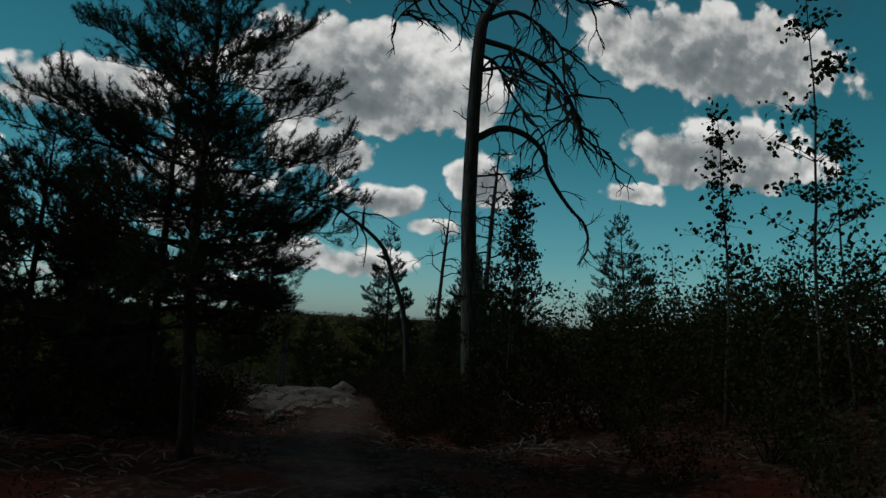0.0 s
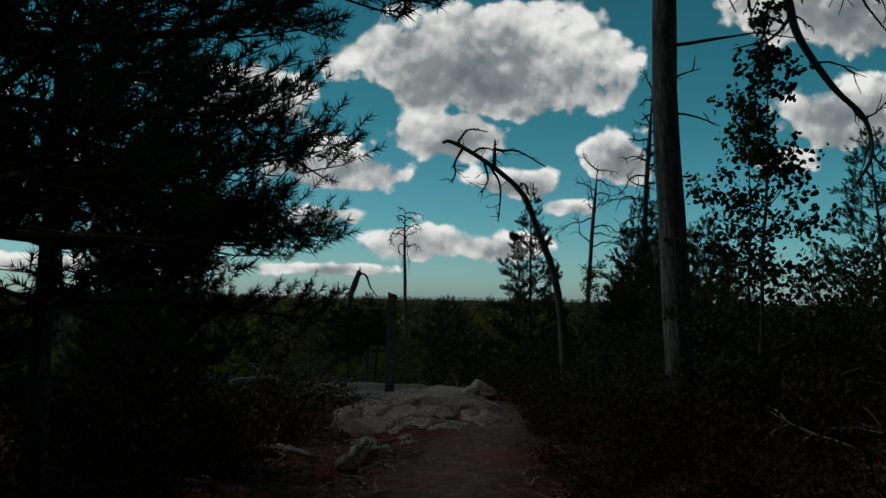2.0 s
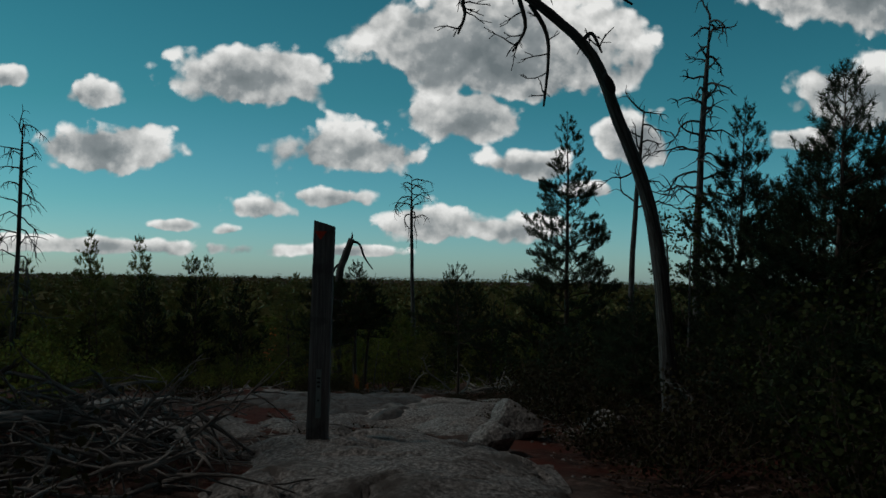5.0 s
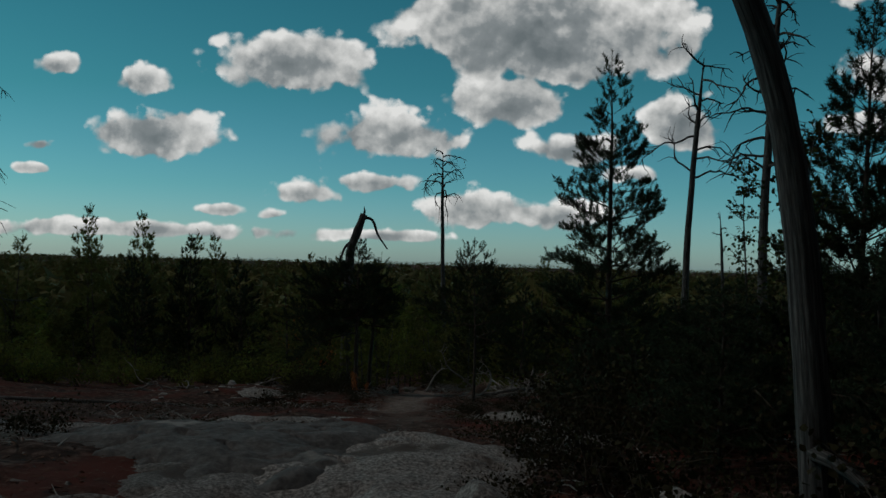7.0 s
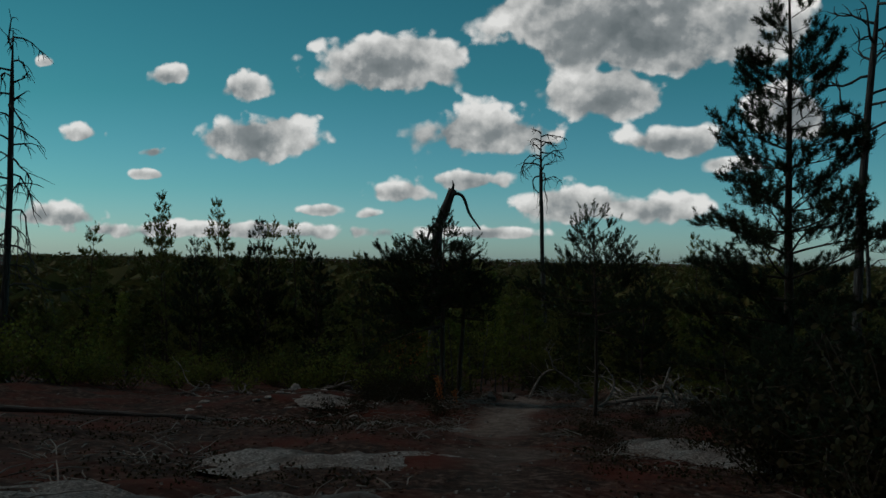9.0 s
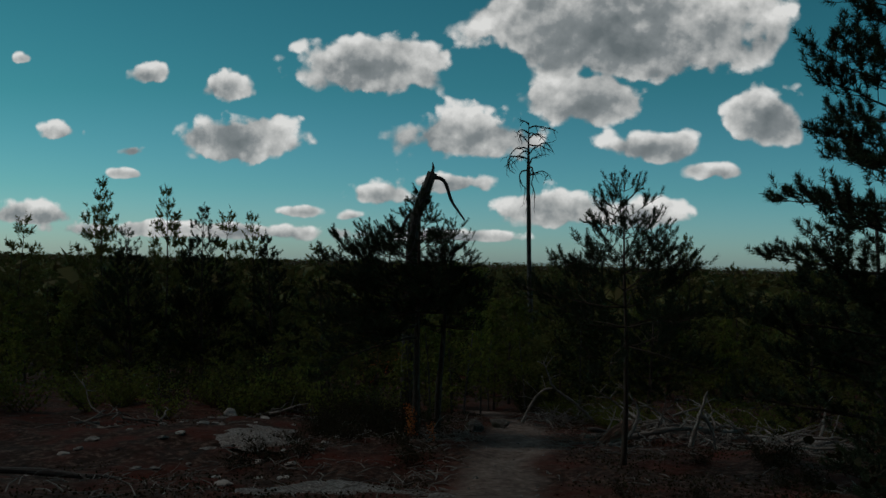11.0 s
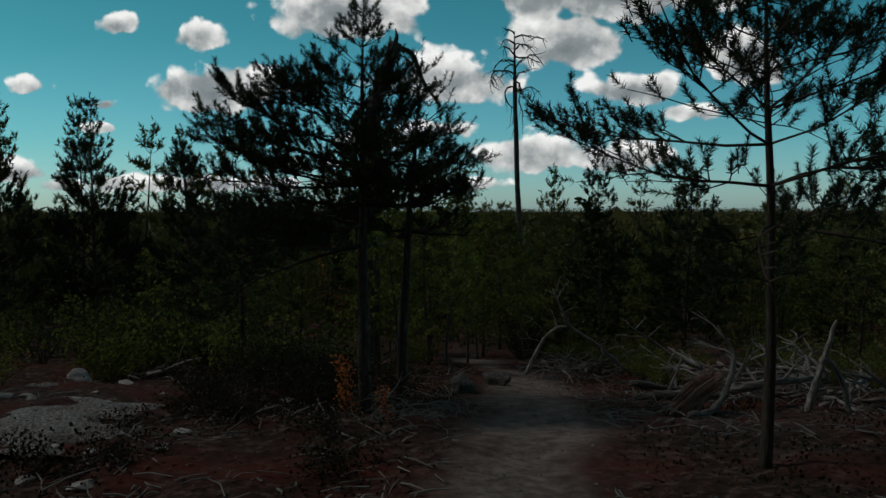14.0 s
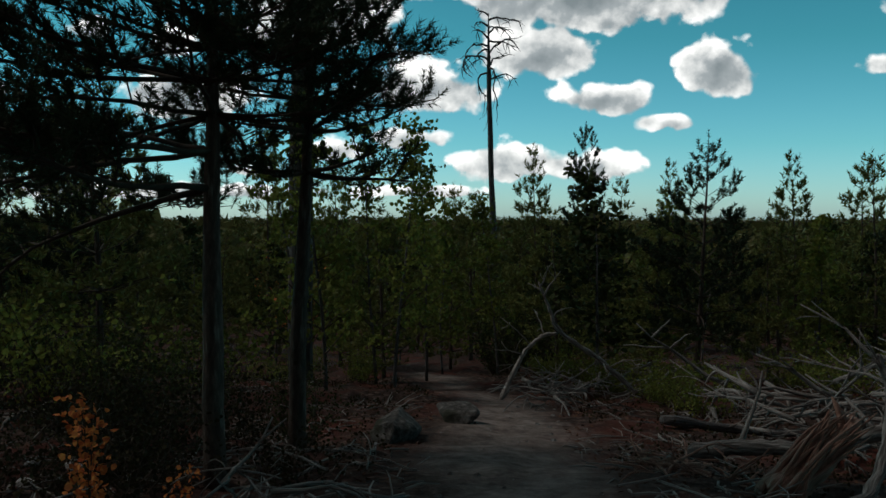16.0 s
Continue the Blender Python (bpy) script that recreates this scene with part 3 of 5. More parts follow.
# ---- rock ----
def near_line(x, y, line):
    """How far a point lies from a bent line in the plan."""
    best = 9.0
    for (ax, ay), (bx, by) in zip(line, line[1:]):
        dx, dy = bx - ax, by - ay
        k = max(0.0, min(1.0, ((x - ax) * dx + (y - ay) * dy) / (dx * dx + dy * dy)))
        best = min(best, math.hypot(x - ax - k * dx, y - ay - k * dy))
    return best


def slab(cx, cy, rx, ry, rise, seed, label, turn=0.0, step=0.09, mat="rock", cracks=(), ledges=0.09, dome=2.0, tilt=0.0):
    """A bare rock back that comes out of the soil, with ledges and cracks."""
    n, m = int(rx * 2 / step), int(ry * 2 / step)
    ca, sa = math.cos(turn), math.sin(turn)
    verts = []
    for j in range(m + 1):
        for i in range(n + 1):
            a, b = (i / n * 2 - 1), (j / m * 2 - 1)
            x, y = cx + a * rx * ca - b * ry * sa, cy + a * rx * sa + b * ry * ca
            d = math.hypot(a, b) * (1 + 0.5 * bumps(x, y, 1.1, seed) + 0.25 * bumps(x, y, 0.35, seed + 3))
            top = rise * max(-0.9, 1 - d ** dome) + tilt * b
            ledge = bumps(x * 0.5, y, 0.7, seed + 9)
            crack = abs(bumps(x, y * 1.6, 0.9, seed + 5))
            z = float(np.interp(y, PROFILE_Y, PROFILE_Z)) + top - 0.05
            z += ledges * math.floor(ledge * 4) / 4 + 0.04 * bumps(x, y, 0.28, seed + 7) + 0.016 * bumps(x, y, 0.1, seed + 8)
            z -= 0.11 * max(0.0, 1 - crack / 0.04)
            for line in cracks:
                wob = 0.07 * bumps(x, y, 0.22, seed + 11)
                gap = near_line(x + wob, y + wob, line)
                z -= 0.2 * max(0.0, 1 - gap / 0.075)
                # the rim on the near side stands a little lower
                z -= 0.03 * max(0.0, 1 - gap / 0.3)
            verts.append((x - cx, y - cy, z))
    w = n + 1
    faces = [(j * w + i, j * w + i + 1, (j + 1) * w + i + 1, (j + 1) * w + i) for j in range(m) for i in range(n)]
    ob = new("rock_outcrop", smooth(mesh_from("rock_outcrop", verts, faces, [M[mat]])))
    ob.location = (cx, cy, 0)
    return tagged(ob, label, "rock", "bare rock on the hill")


def stone(at, size, seed, label, mat="rock", name="boulder", flat=0.7, group=""):
    rng = random.Random(seed)
    bm = bmesh.new()
    bmesh.ops.create_icosphere(bm, subdivisions=3, radius=1)
    ax = [Vector((rng.uniform(-1, 1), rng.uniform(-1, 1), rng.uniform(-1, 1))).normalized() for _ in range(15)]
    cut = [rng.uniform(0.45, 0.8) for _ in ax]
    for v in bm.verts:
        for a, c in zip(ax, cut):
            k = v.co.dot(a) - c
            if k > 0:
                v.co -= a * k * 0.9
        v.co += v.co.normalized() * (0.05 * noise.noise(v.co * 2.2 + Vector((seed, 0, 0))) + 0.05 * noise.noise(v.co * 6 + Vector((seed, 4, 0))))
        v.co = Vector((v.co.x * size[0], v.co.y * size[1], v.co.z * size[2]))
    me = bpy.data.meshes.new(name)
    bm.to_mesh(me)
    bm.free()
    me.materials.append(M[mat])
    ob = new(name, me)
    ob.matrix_world = pose(at[0], at[1], land(at[0], at[1]) + size[2] * 0.35, 0, 0, rng.uniform(0, 360))
    return tagged(ob, label, "rock", group)


def on(x, y, up=0.0):
    return (x, y, land(x, y) + up)


slab(0.12, 10.0, 1.2, 2.9, 0.26, 11, "rounded grey granite back beneath the trail post", step=0.04, ledges=0.03, dome=2.6, tilt=0.11,
     cracks=(((-0.7, 9.75), (-0.1, 9.6), (0.45, 9.45), (0.95, 9.55)), ((0.55, 9.5), (0.6, 8.9), (0.75, 8.2)), ((0.25, 8.6), (0.6, 8.9))))
slab(-1.05, 16.2, 1.75, 1.7, 0.3, 19, "flat smooth dark bluish grey rock sheet", step=0.06, ledges=0.02, dome=3.0, mat="smooth_rock")
slab(-2.6, 15.6, 3.6, 2.9, 0.2, 12, "wide flat grey rock with dark worn hollows")
slab(0.75, 15.6, 1.15, 2.5, 0.24, 13, "worn grey rock along the footpath", step=0.07, ledges=0.06)
slab(-1.3, 25.0, 1.15, 0.95, 0.07, 18, "low grey rock beside the footpath")
slab(-0.9, 20.6, 1.3, 1.2, 0.1, 14, "low grey rock showing through dry litter")
slab(-3.75, 28.5, 1.3, 1.15, 0.16, 15, "pale flaking rock among red litter", step=0.07)
slab(2.4, 23.0, 1.0, 1.5, 0.16, 16, "grey rock beside the footpath")
slab(2.3, 17.2, 0.9, 0.8, 0.25, 17, "grey rock half under heather")

stone((1.35, 13.2), (0.4, 0.34, 0.3), 1, "angular grey boulder beside the rock", group="boulders")
stone((0.95, 12.6), (0.18, 0.14, 0.12), 2, "small grey boulder beside the footpath", group="boulders")
stone((2.5, 14.0), (0.35, 0.3, 0.2), 3, "flat grey boulder under heather", group="boulders")
stone((0.95, 11.9), (0.3, 0.26, 0.22), 4, "low rock at the rim of the outcrop", group="boulders")
stone((-5.03, 31.0), (0.2, 0.17, 0.17), 5, "pale rounded stone on red litter", "pale_stone", group="boulders")
stone((-0.6, 31.6), (0.3, 0.26, 0.2), 6, "dark stone beside the footpath", "dark_rock", group="boulders")
stone((-0.2, 32.6), (0.26, 0.2, 0.15), 7, "dark stone at the bend of the footpath", "dark_rock", group="boulders")
stone((6.1, 27.5), (0.6, 0.4, 0.25), 8, "grey rock among dead branches", group="boulders")
stone((5.2, 31.2), (0.8, 0.5, 0.2), 9, "flat grey rock behind dead branches", group="boulders")
stone((-3.2, 8.2), (0.4, 0.35, 0.28), 10, "grey boulder under pine", group="boulders")
stone((-2.9, 5.4), (0.22, 0.2, 0.3), 11, "dark broken stone beside dead roots", group="boulders")
_r = random.Random(5)
for k in range(50):
    x, y = _r.uniform(-5.8, -2.3), _r.uniform(25.0, 30.5)
    s = _r.uniform(0.03, 0.1)
    stone((x, y), (s * 1.3, s, s * 0.45), 100 + k, "flake of pale rock lying on litter", "pale_stone" if k % 2 else "rock", "stone", group="rock flakes")


# ---- trail post ----
def trail_post(x, y):
    ob = thing("trail_post", (x, y, 0.0), "weathered grey wooden trail post with red triangle", "post")
    w, d, h = 0.073, 0.05, 1.5
    bm = bmesh.new()
    rng = random.Random(3)
    rings = []
    outline = [(-w, -d), (-w * 0.5, -d * 1.12), (w * 0.5, -d * 1.1), (w, -d), (w, d), (-w, d)]
    for i in range(16):
        z = -0.25 + (h + 0.25) * i / 15
        lean = 0.012 * z
        k = 1.06 - 0.05 * i / 15
        ring = []
        for a, b in outline:
            top = (0.022 * (-a / w) if i == 15 else 0)
            ring.append(bm.verts.new((a * k + lean + rng.uniform(-0.0025, 0.0025), b * k + rng.uniform(-0.0025, 0.0025), z + top)))
        rings.append(ring)
    for r0, r1 in zip(rings, rings[1:]):
        for k in range(6):
            bm.faces.new((r0[k], r0[(k + 1) % 6], r1[(k + 1) % 6], r1[k]))
    bm.faces.new(rings[-1])
    me = bpy.data.meshes.new("plank")
    bm.to_mesh(me)
    bm.free()
    me.materials.append(M["post_wood"])
    part("plank", me, ob)
    v = [(-0.042, -0.066, 1.44), (0.045, -0.066, 1.44), (0.0, -0.066, 1.375), (-0.042, -0.06, 1.44), (0.045, -0.06, 1.44), (0.0, -0.06, 1.375)]
    tri = part("marker", mesh_from("marker", v, [(0, 2, 1), (3, 4, 5), (0, 1, 4, 3), (1, 2, 5, 4), (2, 0, 3, 5)], [M["red_paint"]]), ob, "red painted triangle pointing down")
    tri.location.x = -0.005

    def plate(name, x0, x1, z0, z1, y0, y1, mat, parent, label=""):
        v = [(a, b, c) for a in (x0, x1) for b in (y0, y1) for c in (z0, z1)]
        f = [(0, 1, 3, 2), (4, 6, 7, 5), (0, 4, 5, 1), (2, 3, 7, 6), (0, 2, 6, 4), (1, 5, 7, 3)]
        return part(name, mesh_from(name, v, f, [M[mat]]), parent, label)
    sign = plate("sign", -0.012, 0.026, 0.08, 0.43, -0.068, -0.06, "sign_face", ob, "narrow pale blue-grey sign strip")
    for k, z in enumerate((0.36, 0.33, 0.30)):
        plate("mark", -0.004 - 0.002 * (k == 1), 0.018, z, z + 0.014, -0.071, -0.0685, "ink", sign)
    plate("mark", 0.0, 0.014, 0.2, 0.212, -0.071, -0.0685, "ink", sign)


trail_post(-0.38, 11.28)


# ---- dead trees ----
def big_dead_pine():
    rng = random.Random(21)
    b = Vector(on(2.88, 7.4))
    ob = thing("dead_pine", b, "tall grey dead pine with drooping bare limbs", "tree")
    o = lambda x, z, y=0.0: Vector((x - 2.88, y, z - b.z))
    tr = fill([o(3.02, b.z - 0.2), o(2.93, 1.7), o(2.82, 3.5), o(2.80, 5.2), o(2.85, 7.2), o(3.0, 7.75), o(3.3, 8.25)], 4)
    part("trunk", tube("trunk", tr, [0.172 - 0.075 * (i / 24) if i < 18 else 0.12 - 0.085 * (i - 17) / 7 for i in range(25)], M["dead_wood"], 12, 0.05, rng), ob)
    limb = fill([o(2.88, 5.2), o(3.3, 5.42, -0.1), o(3.75, 5.38, -0.15), o(4.2, 5.1, -0.1), o(4.42, 4.62), o(4.9, 4.05, 0.1), o(5.28, 3.68, 0.1), o(5.3, 3.22), o(5.1, 2.87)], 4)
    part("limb", tube("limb", limb, taper(0.075, 0.016, len(limb)), M["dead_wood"], 8, 0.08, rng), ob)
    for i, (dx, dz) in zip((14, 18, 22, 24, 26, 28, 30), ((0.4, -0.6), (0.7, 0.1), (0.2, -1), (0.8, 0.2), (-0.5, -0.8), (0.5, -0.7), (0.6, -0.4))):
        gnarl(ob, limb[i], (dx, rng.uniform(-0.5, 0.5), dz), rng.uniform(0.35, 0.7), 0.016, rng, 1, -0.05, 0.35, "twig", twigs=3)
    for pts, r in (([o(2.85, 7.2), o(3.6, 6.98, -0.2), o(4.3, 6.6, -0.3), o(4.83, 5.95, -0.2), o(5.16, 5.45), o(5.72, 5.2)], 0.06),
                   ([o(2.82, 6.9), o(3.3, 6.85, 0.3), o(3.7, 6.3, 0.4), o(4.0, 5.95, 0.4), o(4.35, 5.5, 0.3), o(4.5, 4.95, 0.3)], 0.04),
                   ([o(2.95, 7.6), o(3.6, 7.9, 0.1), o(4.3, 7.65, 0.2), o(4.7, 7.2, 0.2), o(4.75, 6.3, 0.2)], 0.055),
                   ([o(2.83, 6.55), o(3.4, 6.6, -0.3), o(4.0, 6.35, -0.5), o(4.5, 6.1, -0.5), o(4.75, 5.6, -0.5)], 0.038),
                   ([o(3.1, 7.9), o(2.5, 8.2, 0.1), o(1.8, 8.0, 0.2), o(1.35, 7.6, 0.1), o(1.1, 7.2)], 0.045),
                   ([o(3.3, 8.2), o(4.0, 8.6), o(4.7, 8.5), o(5.4, 8.2)], 0.05)):
        line = fill(pts, 4)
        part("limb", tube("limb", line, taper(r, 0.012, len(line)), M["dead_wood"], 7, 0.1, rng), ob)
        for _ in range(15):
            i = rng.randint(3, len(line) - 2)
            gnarl(ob, line[i], (rng.uniform(-0.3, 0.9), rng.uniform(-0.8, 0.8), rng.uniform(-1.3, 0.2)), rng.uniform(0.6, 1.5), 0.03, rng, 1, -0.09, 0.5, "twig", twigs=3)
    for z, dx in ((6.1, -1), (5.85, 1), (4.05, 1), (2.9, 1), (5.5, -1)):
        gnarl(ob, o(2.82, z), (dx, rng.uniform(-0.4, 0.4), 0.25), rng.uniform(0.3, 0.55), 0.018, rng, 1, 0.0, 0.25, "stub", twigs=2)
    gnarl(ob, o(2.85, 4.45), (1, -0.1, 0.25), 1.25, 0.025, rng, 1, -0.07, 0.12, "limb", twigs=2)
    gnarl(ob, o(2.9, 3.65), (1, 0.1, 0.05), 0.6, 0.018, rng, 1, -0.03, 0.12, "stub", twigs=2)


def arched_dead_pine():
    rng = random.Random(22)
    b = Vector(on(2.93, 13.35))
    ob = thing("dead_pine", b, "grey dead pine trunk bowed over into an arch", "tree")
    o = lambda x, y, z: Vector((x, y, z)) - b
    tr = fill([o(2.96, 13.3, b.z - 0.2), o(2.92, 13.35, 0.29), o(2.84, 13.4, 1.31), o(2.69, 13.4, 2.04), o(2.4, 13.4, 2.78), o(2.12, 13.4, 3.45), o(1.67, 13.4, 3.88),
               o(1.14, 13.4, 4.24), o(0.69, 13.4, 4.47), o(0.52, 13.4, 4.45)], 4)
    n = len(tr)
    part("trunk", tube("trunk", tr, [0.088 - 0.058 * (i / (n - 1)) ** 1.1 for i in range(n)], M["dead_wood"], 10, 0.07, rng), ob)
    # a dark rot hole in the trunk
    bm = bmesh.new()
    bmesh.ops.create_icosphere(bm, subdivisions=2, radius=1)
    for v in bm.verts:
        v.co = Vector((v.co.x * 0.05, v.co.y * 0.03, v.co.z * 0.12))
    me = bpy.data.meshes.new("rot_hole")
    bm.to_mesh(me)
    bm.free()
    me.materials.append(M["ink"])
    hole = part("rot_hole", smooth(me), ob, "dark rotten hollow")
    hole.matrix_basis = Matrix.Translation(o(2.27, 13.35, 3.13) + Vector((-0.01, -0.10, 0.0))) @ Euler((0, -0.5, 0)).to_matrix().to_4x4()
    for pts, r in (([o(0.81, 13.51, 4.41), o(0.88, 13.52, 4.57), o(1.06, 13.52, 4.75), o(1.42, 13.52, 4.71)], 0.03), ([o(0.93, 13.49, 4.38), o(0.77, 13.52, 4.07), o(0.79, 13.52, 3.88), o(0.72, 13.52, 3.68)], 0.026),
                   ([o(1.54, 13.44, 3.96), o(1.55, 13.47, 4.32), o(1.55, 13.48, 4.56)], 0.045), ([o(1.55, 13.47, 4.36), o(1.73, 13.48, 4.34), o(2.03, 13.48, 4.33), o(2.56, 13.48, 4.04)], 0.026),
                   ([o(1.47, 13.44, 4.00), o(1.65, 13.48, 3.70), o(1.67, 13.48, 3.40), o(1.63, 13.48, 2.93)], 0.024), ([o(1.34, 13.45, 4.10), o(1.42, 13.45, 3.75), o(1.29, 13.45, 3.49)], 0.022),
                   ([o(1.09, 13.47, 4.27), o(1.31, 13.48, 4.38), o(1.57, 13.48, 4.34)], 0.026), ([o(2.00, 13.39, 3.59), o(2.11, 13.40, 3.69), o(2.22, 13.40, 3.49)], 0.025)):
        line = fill(pts, 4)
        part("limb", tube("limb", line, taper(r * 1.15, 0.012, len(line)), M["dead_wood"], 6, 0.14, rng), ob)
        for _ in range(6):
            i = rng.randint(2, len(line) - 2)
            gnarl(ob, line[i], (rng.uniform(-1, 1), rng.uniform(-0.5, 0.5), rng.uniform(-1, 0.6)), rng.uniform(0.12, 0.35), 0.01, rng, 1, 0, 0.35, "twig", twigs=2)
    gnarl(ob, o(2.9, 13.3, 0.1), (0.35, -0.7, 0.2), 0.5, 0.045, rng, 1, -0.2, 0.2, "root", twigs=2)
    gnarl(ob, o(3.0, 13.3, 0.05), (0.5, -0.4, -0.2), 0.5, 0.05, rng, 1, -0.2, 0.2, "root", twigs=2)


def snag(x, y, top, r, seed, bare, reach, label, droop=-0.05, count=16, lean=0.0, depth=1):
    rng = random.Random(seed)
    b = Vector(on(x, y))
    ob = thing("dead_pine", b, label, "tree", "bare dead pines")
    h = top - b.z
    tr = bend((0, 0, -0.2), (lean, 0, 1), h + 0.2, 16, rng, 0.025, 0.03)
    part("trunk", tube("trunk", tr, [r * (1 - 0.5 * (i / 16)) * (1 if i < 14 else (0.75, 0.45, 0.2)[i - 14]) for i in range(17)], M["dead_wood"], 8, 0.06, rng), ob)
    count = int(count * 1.3)
    for k in range(count):
        f = bare + (1 - bare) * (k + rng.random()) / count
        i = min(15, int(f * 16))
        o = tr[i].lerp(tr[i + 1], f * 16 - i)
        a = k * 2.4 + rng.uniform(-0.5, 0.5)
        ln = reach * (1.1 - 0.55 * (f - bare) / (1 - bare)) * rng.uniform(0.5, 1.15)
        gnarl(ob, o, (math.cos(a), math.sin(a) * 0.7, rng.uniform(0.2, 0.9)), ln, r * 0.28, rng, depth, droop * 2.2, 0.5, "limb", twigs=5)
    return ob


def broken_stump():
    rng = random.Random(31)
    b = Vector(on(-2.75, 37.7))
    ob = thing("broken_snag", b, "broken dark pine trunk with one hanging arm", "tree")
    o = lambda x, z: Vector((x, 37.7, z)) - b
    tr = fill([o(-2.85, b.z - 0.2), o(-2.8, 0.8), o(-2.58, 1.9), o(-2.3, 2.72)], 4)
    part("trunk", tube("trunk", tr, taper(0.2, 0.13, len(tr)), M["dead_wood"], 10, 0.12, rng), ob)
    part("splinter", tube("splinter", [o(-2.32, 2.6), o(-2.27, 2.85), o(-2.3, 3.0)], (0.07, 0.04, 0.01), M["dead_wood"], 5), ob)
    for pts, r in (([o(-2.3, 2.6), o(-1.98, 2.5), o(-1.78, 2.0), o(-1.62, 1.75), o(-1.4, 1.45)], 0.06), ([o(-2.65, 1.75), o(-2.95, 1.5), o(-3.1, 1.1), o(-3.2, 0.8)], 0.06)):
        line = fill(pts, 4)
        part("limb", tube("limb", line, taper(r, 0.025, len(line)), M["dead_wood"], 6, 0.1, rng), ob)


big_dead_pine()
arched_dead_pine()
snag(0.5, 63.9, 8.9, 0.19, 40, 0.8, 3.0, "lone tall dead pine with crooked bare top", -0.045, 12)
snag(8.55, 34.6, 7.9, 0.14, 41, 0.64, 2.5, "slim dead pine with few crooked limbs", -0.04, 10, 0.0)
snag(12.1, 37.2, 12.2, 0.2, 42, 0.5, 2.4, "tall dead pine with many fine bare limbs", -0.05, 26)
snag(-12.7, 31.0, 6.1, 0.1, 43, 0.2, 1.9, "dead pine with many drooping bare twigs", -0.14, 26, 0.06)
snag(-14.5, 32.5, 5.6, 0.1, 44, 0.25, 1.6, "thin dead pine with drooping bare twigs", -0.12, 20)
snag(19.5, 62, 5.0, 0.16, 45, 0.6, 1.2, "short dead pine rising from the young woods", -0.03, 6)
broken_stump()

# ---- pines along the path ----
pine(on(-1.62, 1.35), 5.2, 2.25, 50, 0.085, 0.29, 0.26, 36, 0.058, 0.0055, 0.118, label="dense dark pine close beside the footpath", low=1.0, arms=(5, 7), shape=0.75)
pine(on(-2.25, 3.15), 4.8, 1.85, 51, 0.075, 0.25, 0.29, 32, 0.06, 0.007, 0.125, arms=(5, 6), label="dark pine standing behind another pine", low=1.0)
pine(on(-3.7, 3.5), 3.9, 1.35, 59, 0.07, 0.1, 0.26, 34, 0.06, 0.008, 0.125, label="dense dark pine at the edge of the wood", low=0.9, shape=0.7, arms=(5, 7))
pine(on(-4.6, 1.6), 3.7, 1.8, 52, 0.07, 0.12, 0.3, 22, 0.058, 0.0122, 0.152, label="bushy dark pine at the edge of the wood")
pine(on(-5.6, 5.0), 3.8, 1.8, 53, 0.07, 0.12, 0.3, 22, 0.063, 0.0122, 0.152, label="bushy dark pine at the edge of the wood")
pine(on(-4.55, 11.5), 4.6, 1.5, 54, 0.075, 0.06, 0.26, 44, 0.063, 0.0085, 0.129, label="dark pine beside a heap of dead roots", steep=0.2, low=0.9, arms=(5, 7))
pine(on(4.45, 25.9), 7.5, 1.95, 55, 0.095, 0.1, 0.35, 34, 0.08, 0.0095, 0.135, label="tall dark pine with layered boughs", steep=0.12, low=0.9)
pine(on(1.6, 27.3), 3.6, 1.7, 56, 0.042, 0.42, 0.27, 52, 0.049, 0.0056, 0.117, label="slender open pine beside the footpath", steep=0.1, open_top=0.1)
pine(on(-1.48, 30.24), 4.2, 2.25, 57, 0.075, 0.41, 0.25, 46, 0.054, 0.0064, 0.112, label="spreading dark pine beside the footpath", low=1.0, shape=1.3, arms=(6, 8), side=0.2, right_from=0.1)
pine(on(-1.25, 31.2), 3.9, 1.05, 58, 0.07, 0.51, 0.27, 34, 0.054, 0.006, 0.135, label="dark pine behind a spreading pine")
pine(on(5.9, 18.7), 5.2, 1.4, 60, 0.06, 0.1, 0.23, 32, 0.071, 0.0098, 0.122, label="narrow young pine in a thicket", steep=0.25, group="pine thicket")
pine(on(4.6, 13.2), 3.4, 1.3, 61, 0.05, 0.08, 0.23, 36, 0.071, 0.0072, 0.113, label="bushy young pine in a thicket", steep=0.25, group="pine thicket")
thicket_pine = pine(on(5.4, 15.0), 3.4, 1.4, 62, 0.05, 0.08, 0.24, 30, 0.071, 0.0084, 0.122, label="bushy young pine in a thicket", split_limbs=False, steep=0.25, group="pine thicket")
for x, y, k, w in ((3.3, 15.8, 0.42, 0.6), (3.7, 17.4, 0.5, 0.7), (3.2, 19.0, 0.45, 0.62), (4.4, 18.6, 0.55, 0.75), (3.4, 21.2, 0.5, 0.68), (4.6, 21.6, 0.62, 0.8), (3.5, 23.4, 0.45, 0.62),
                   (4.1, 14.2, 0.5, 0.66), (3.6, 12.6, 0.38, 0.55), (3.2, 10.8, 0.32, 0.5), (3.9, 9.4, 0.42, 0.6), (5.6, 17.6, 0.6, 0.7), (-3.3, 8.3, 0.56, 0.6), (-3.9, 9.6, 0.58, 0.6), (-3.0, 6.6, 0.52, 0.55), (-2.6, 5.5, 0.5, 0.5)):
    copy_thing(thicket_pine, pose(*on(x, y, -0.03), 0, 0, x * 97)).scale = (w, w, k)
pine(on(7.0, 16.2), 3.9, 1.4, 63, 0.05, 0.08, 0.24, 30, 0.071, 0.0110, 0.129, label="young pine in a thicket", steep=0.25, group="pine thicket")
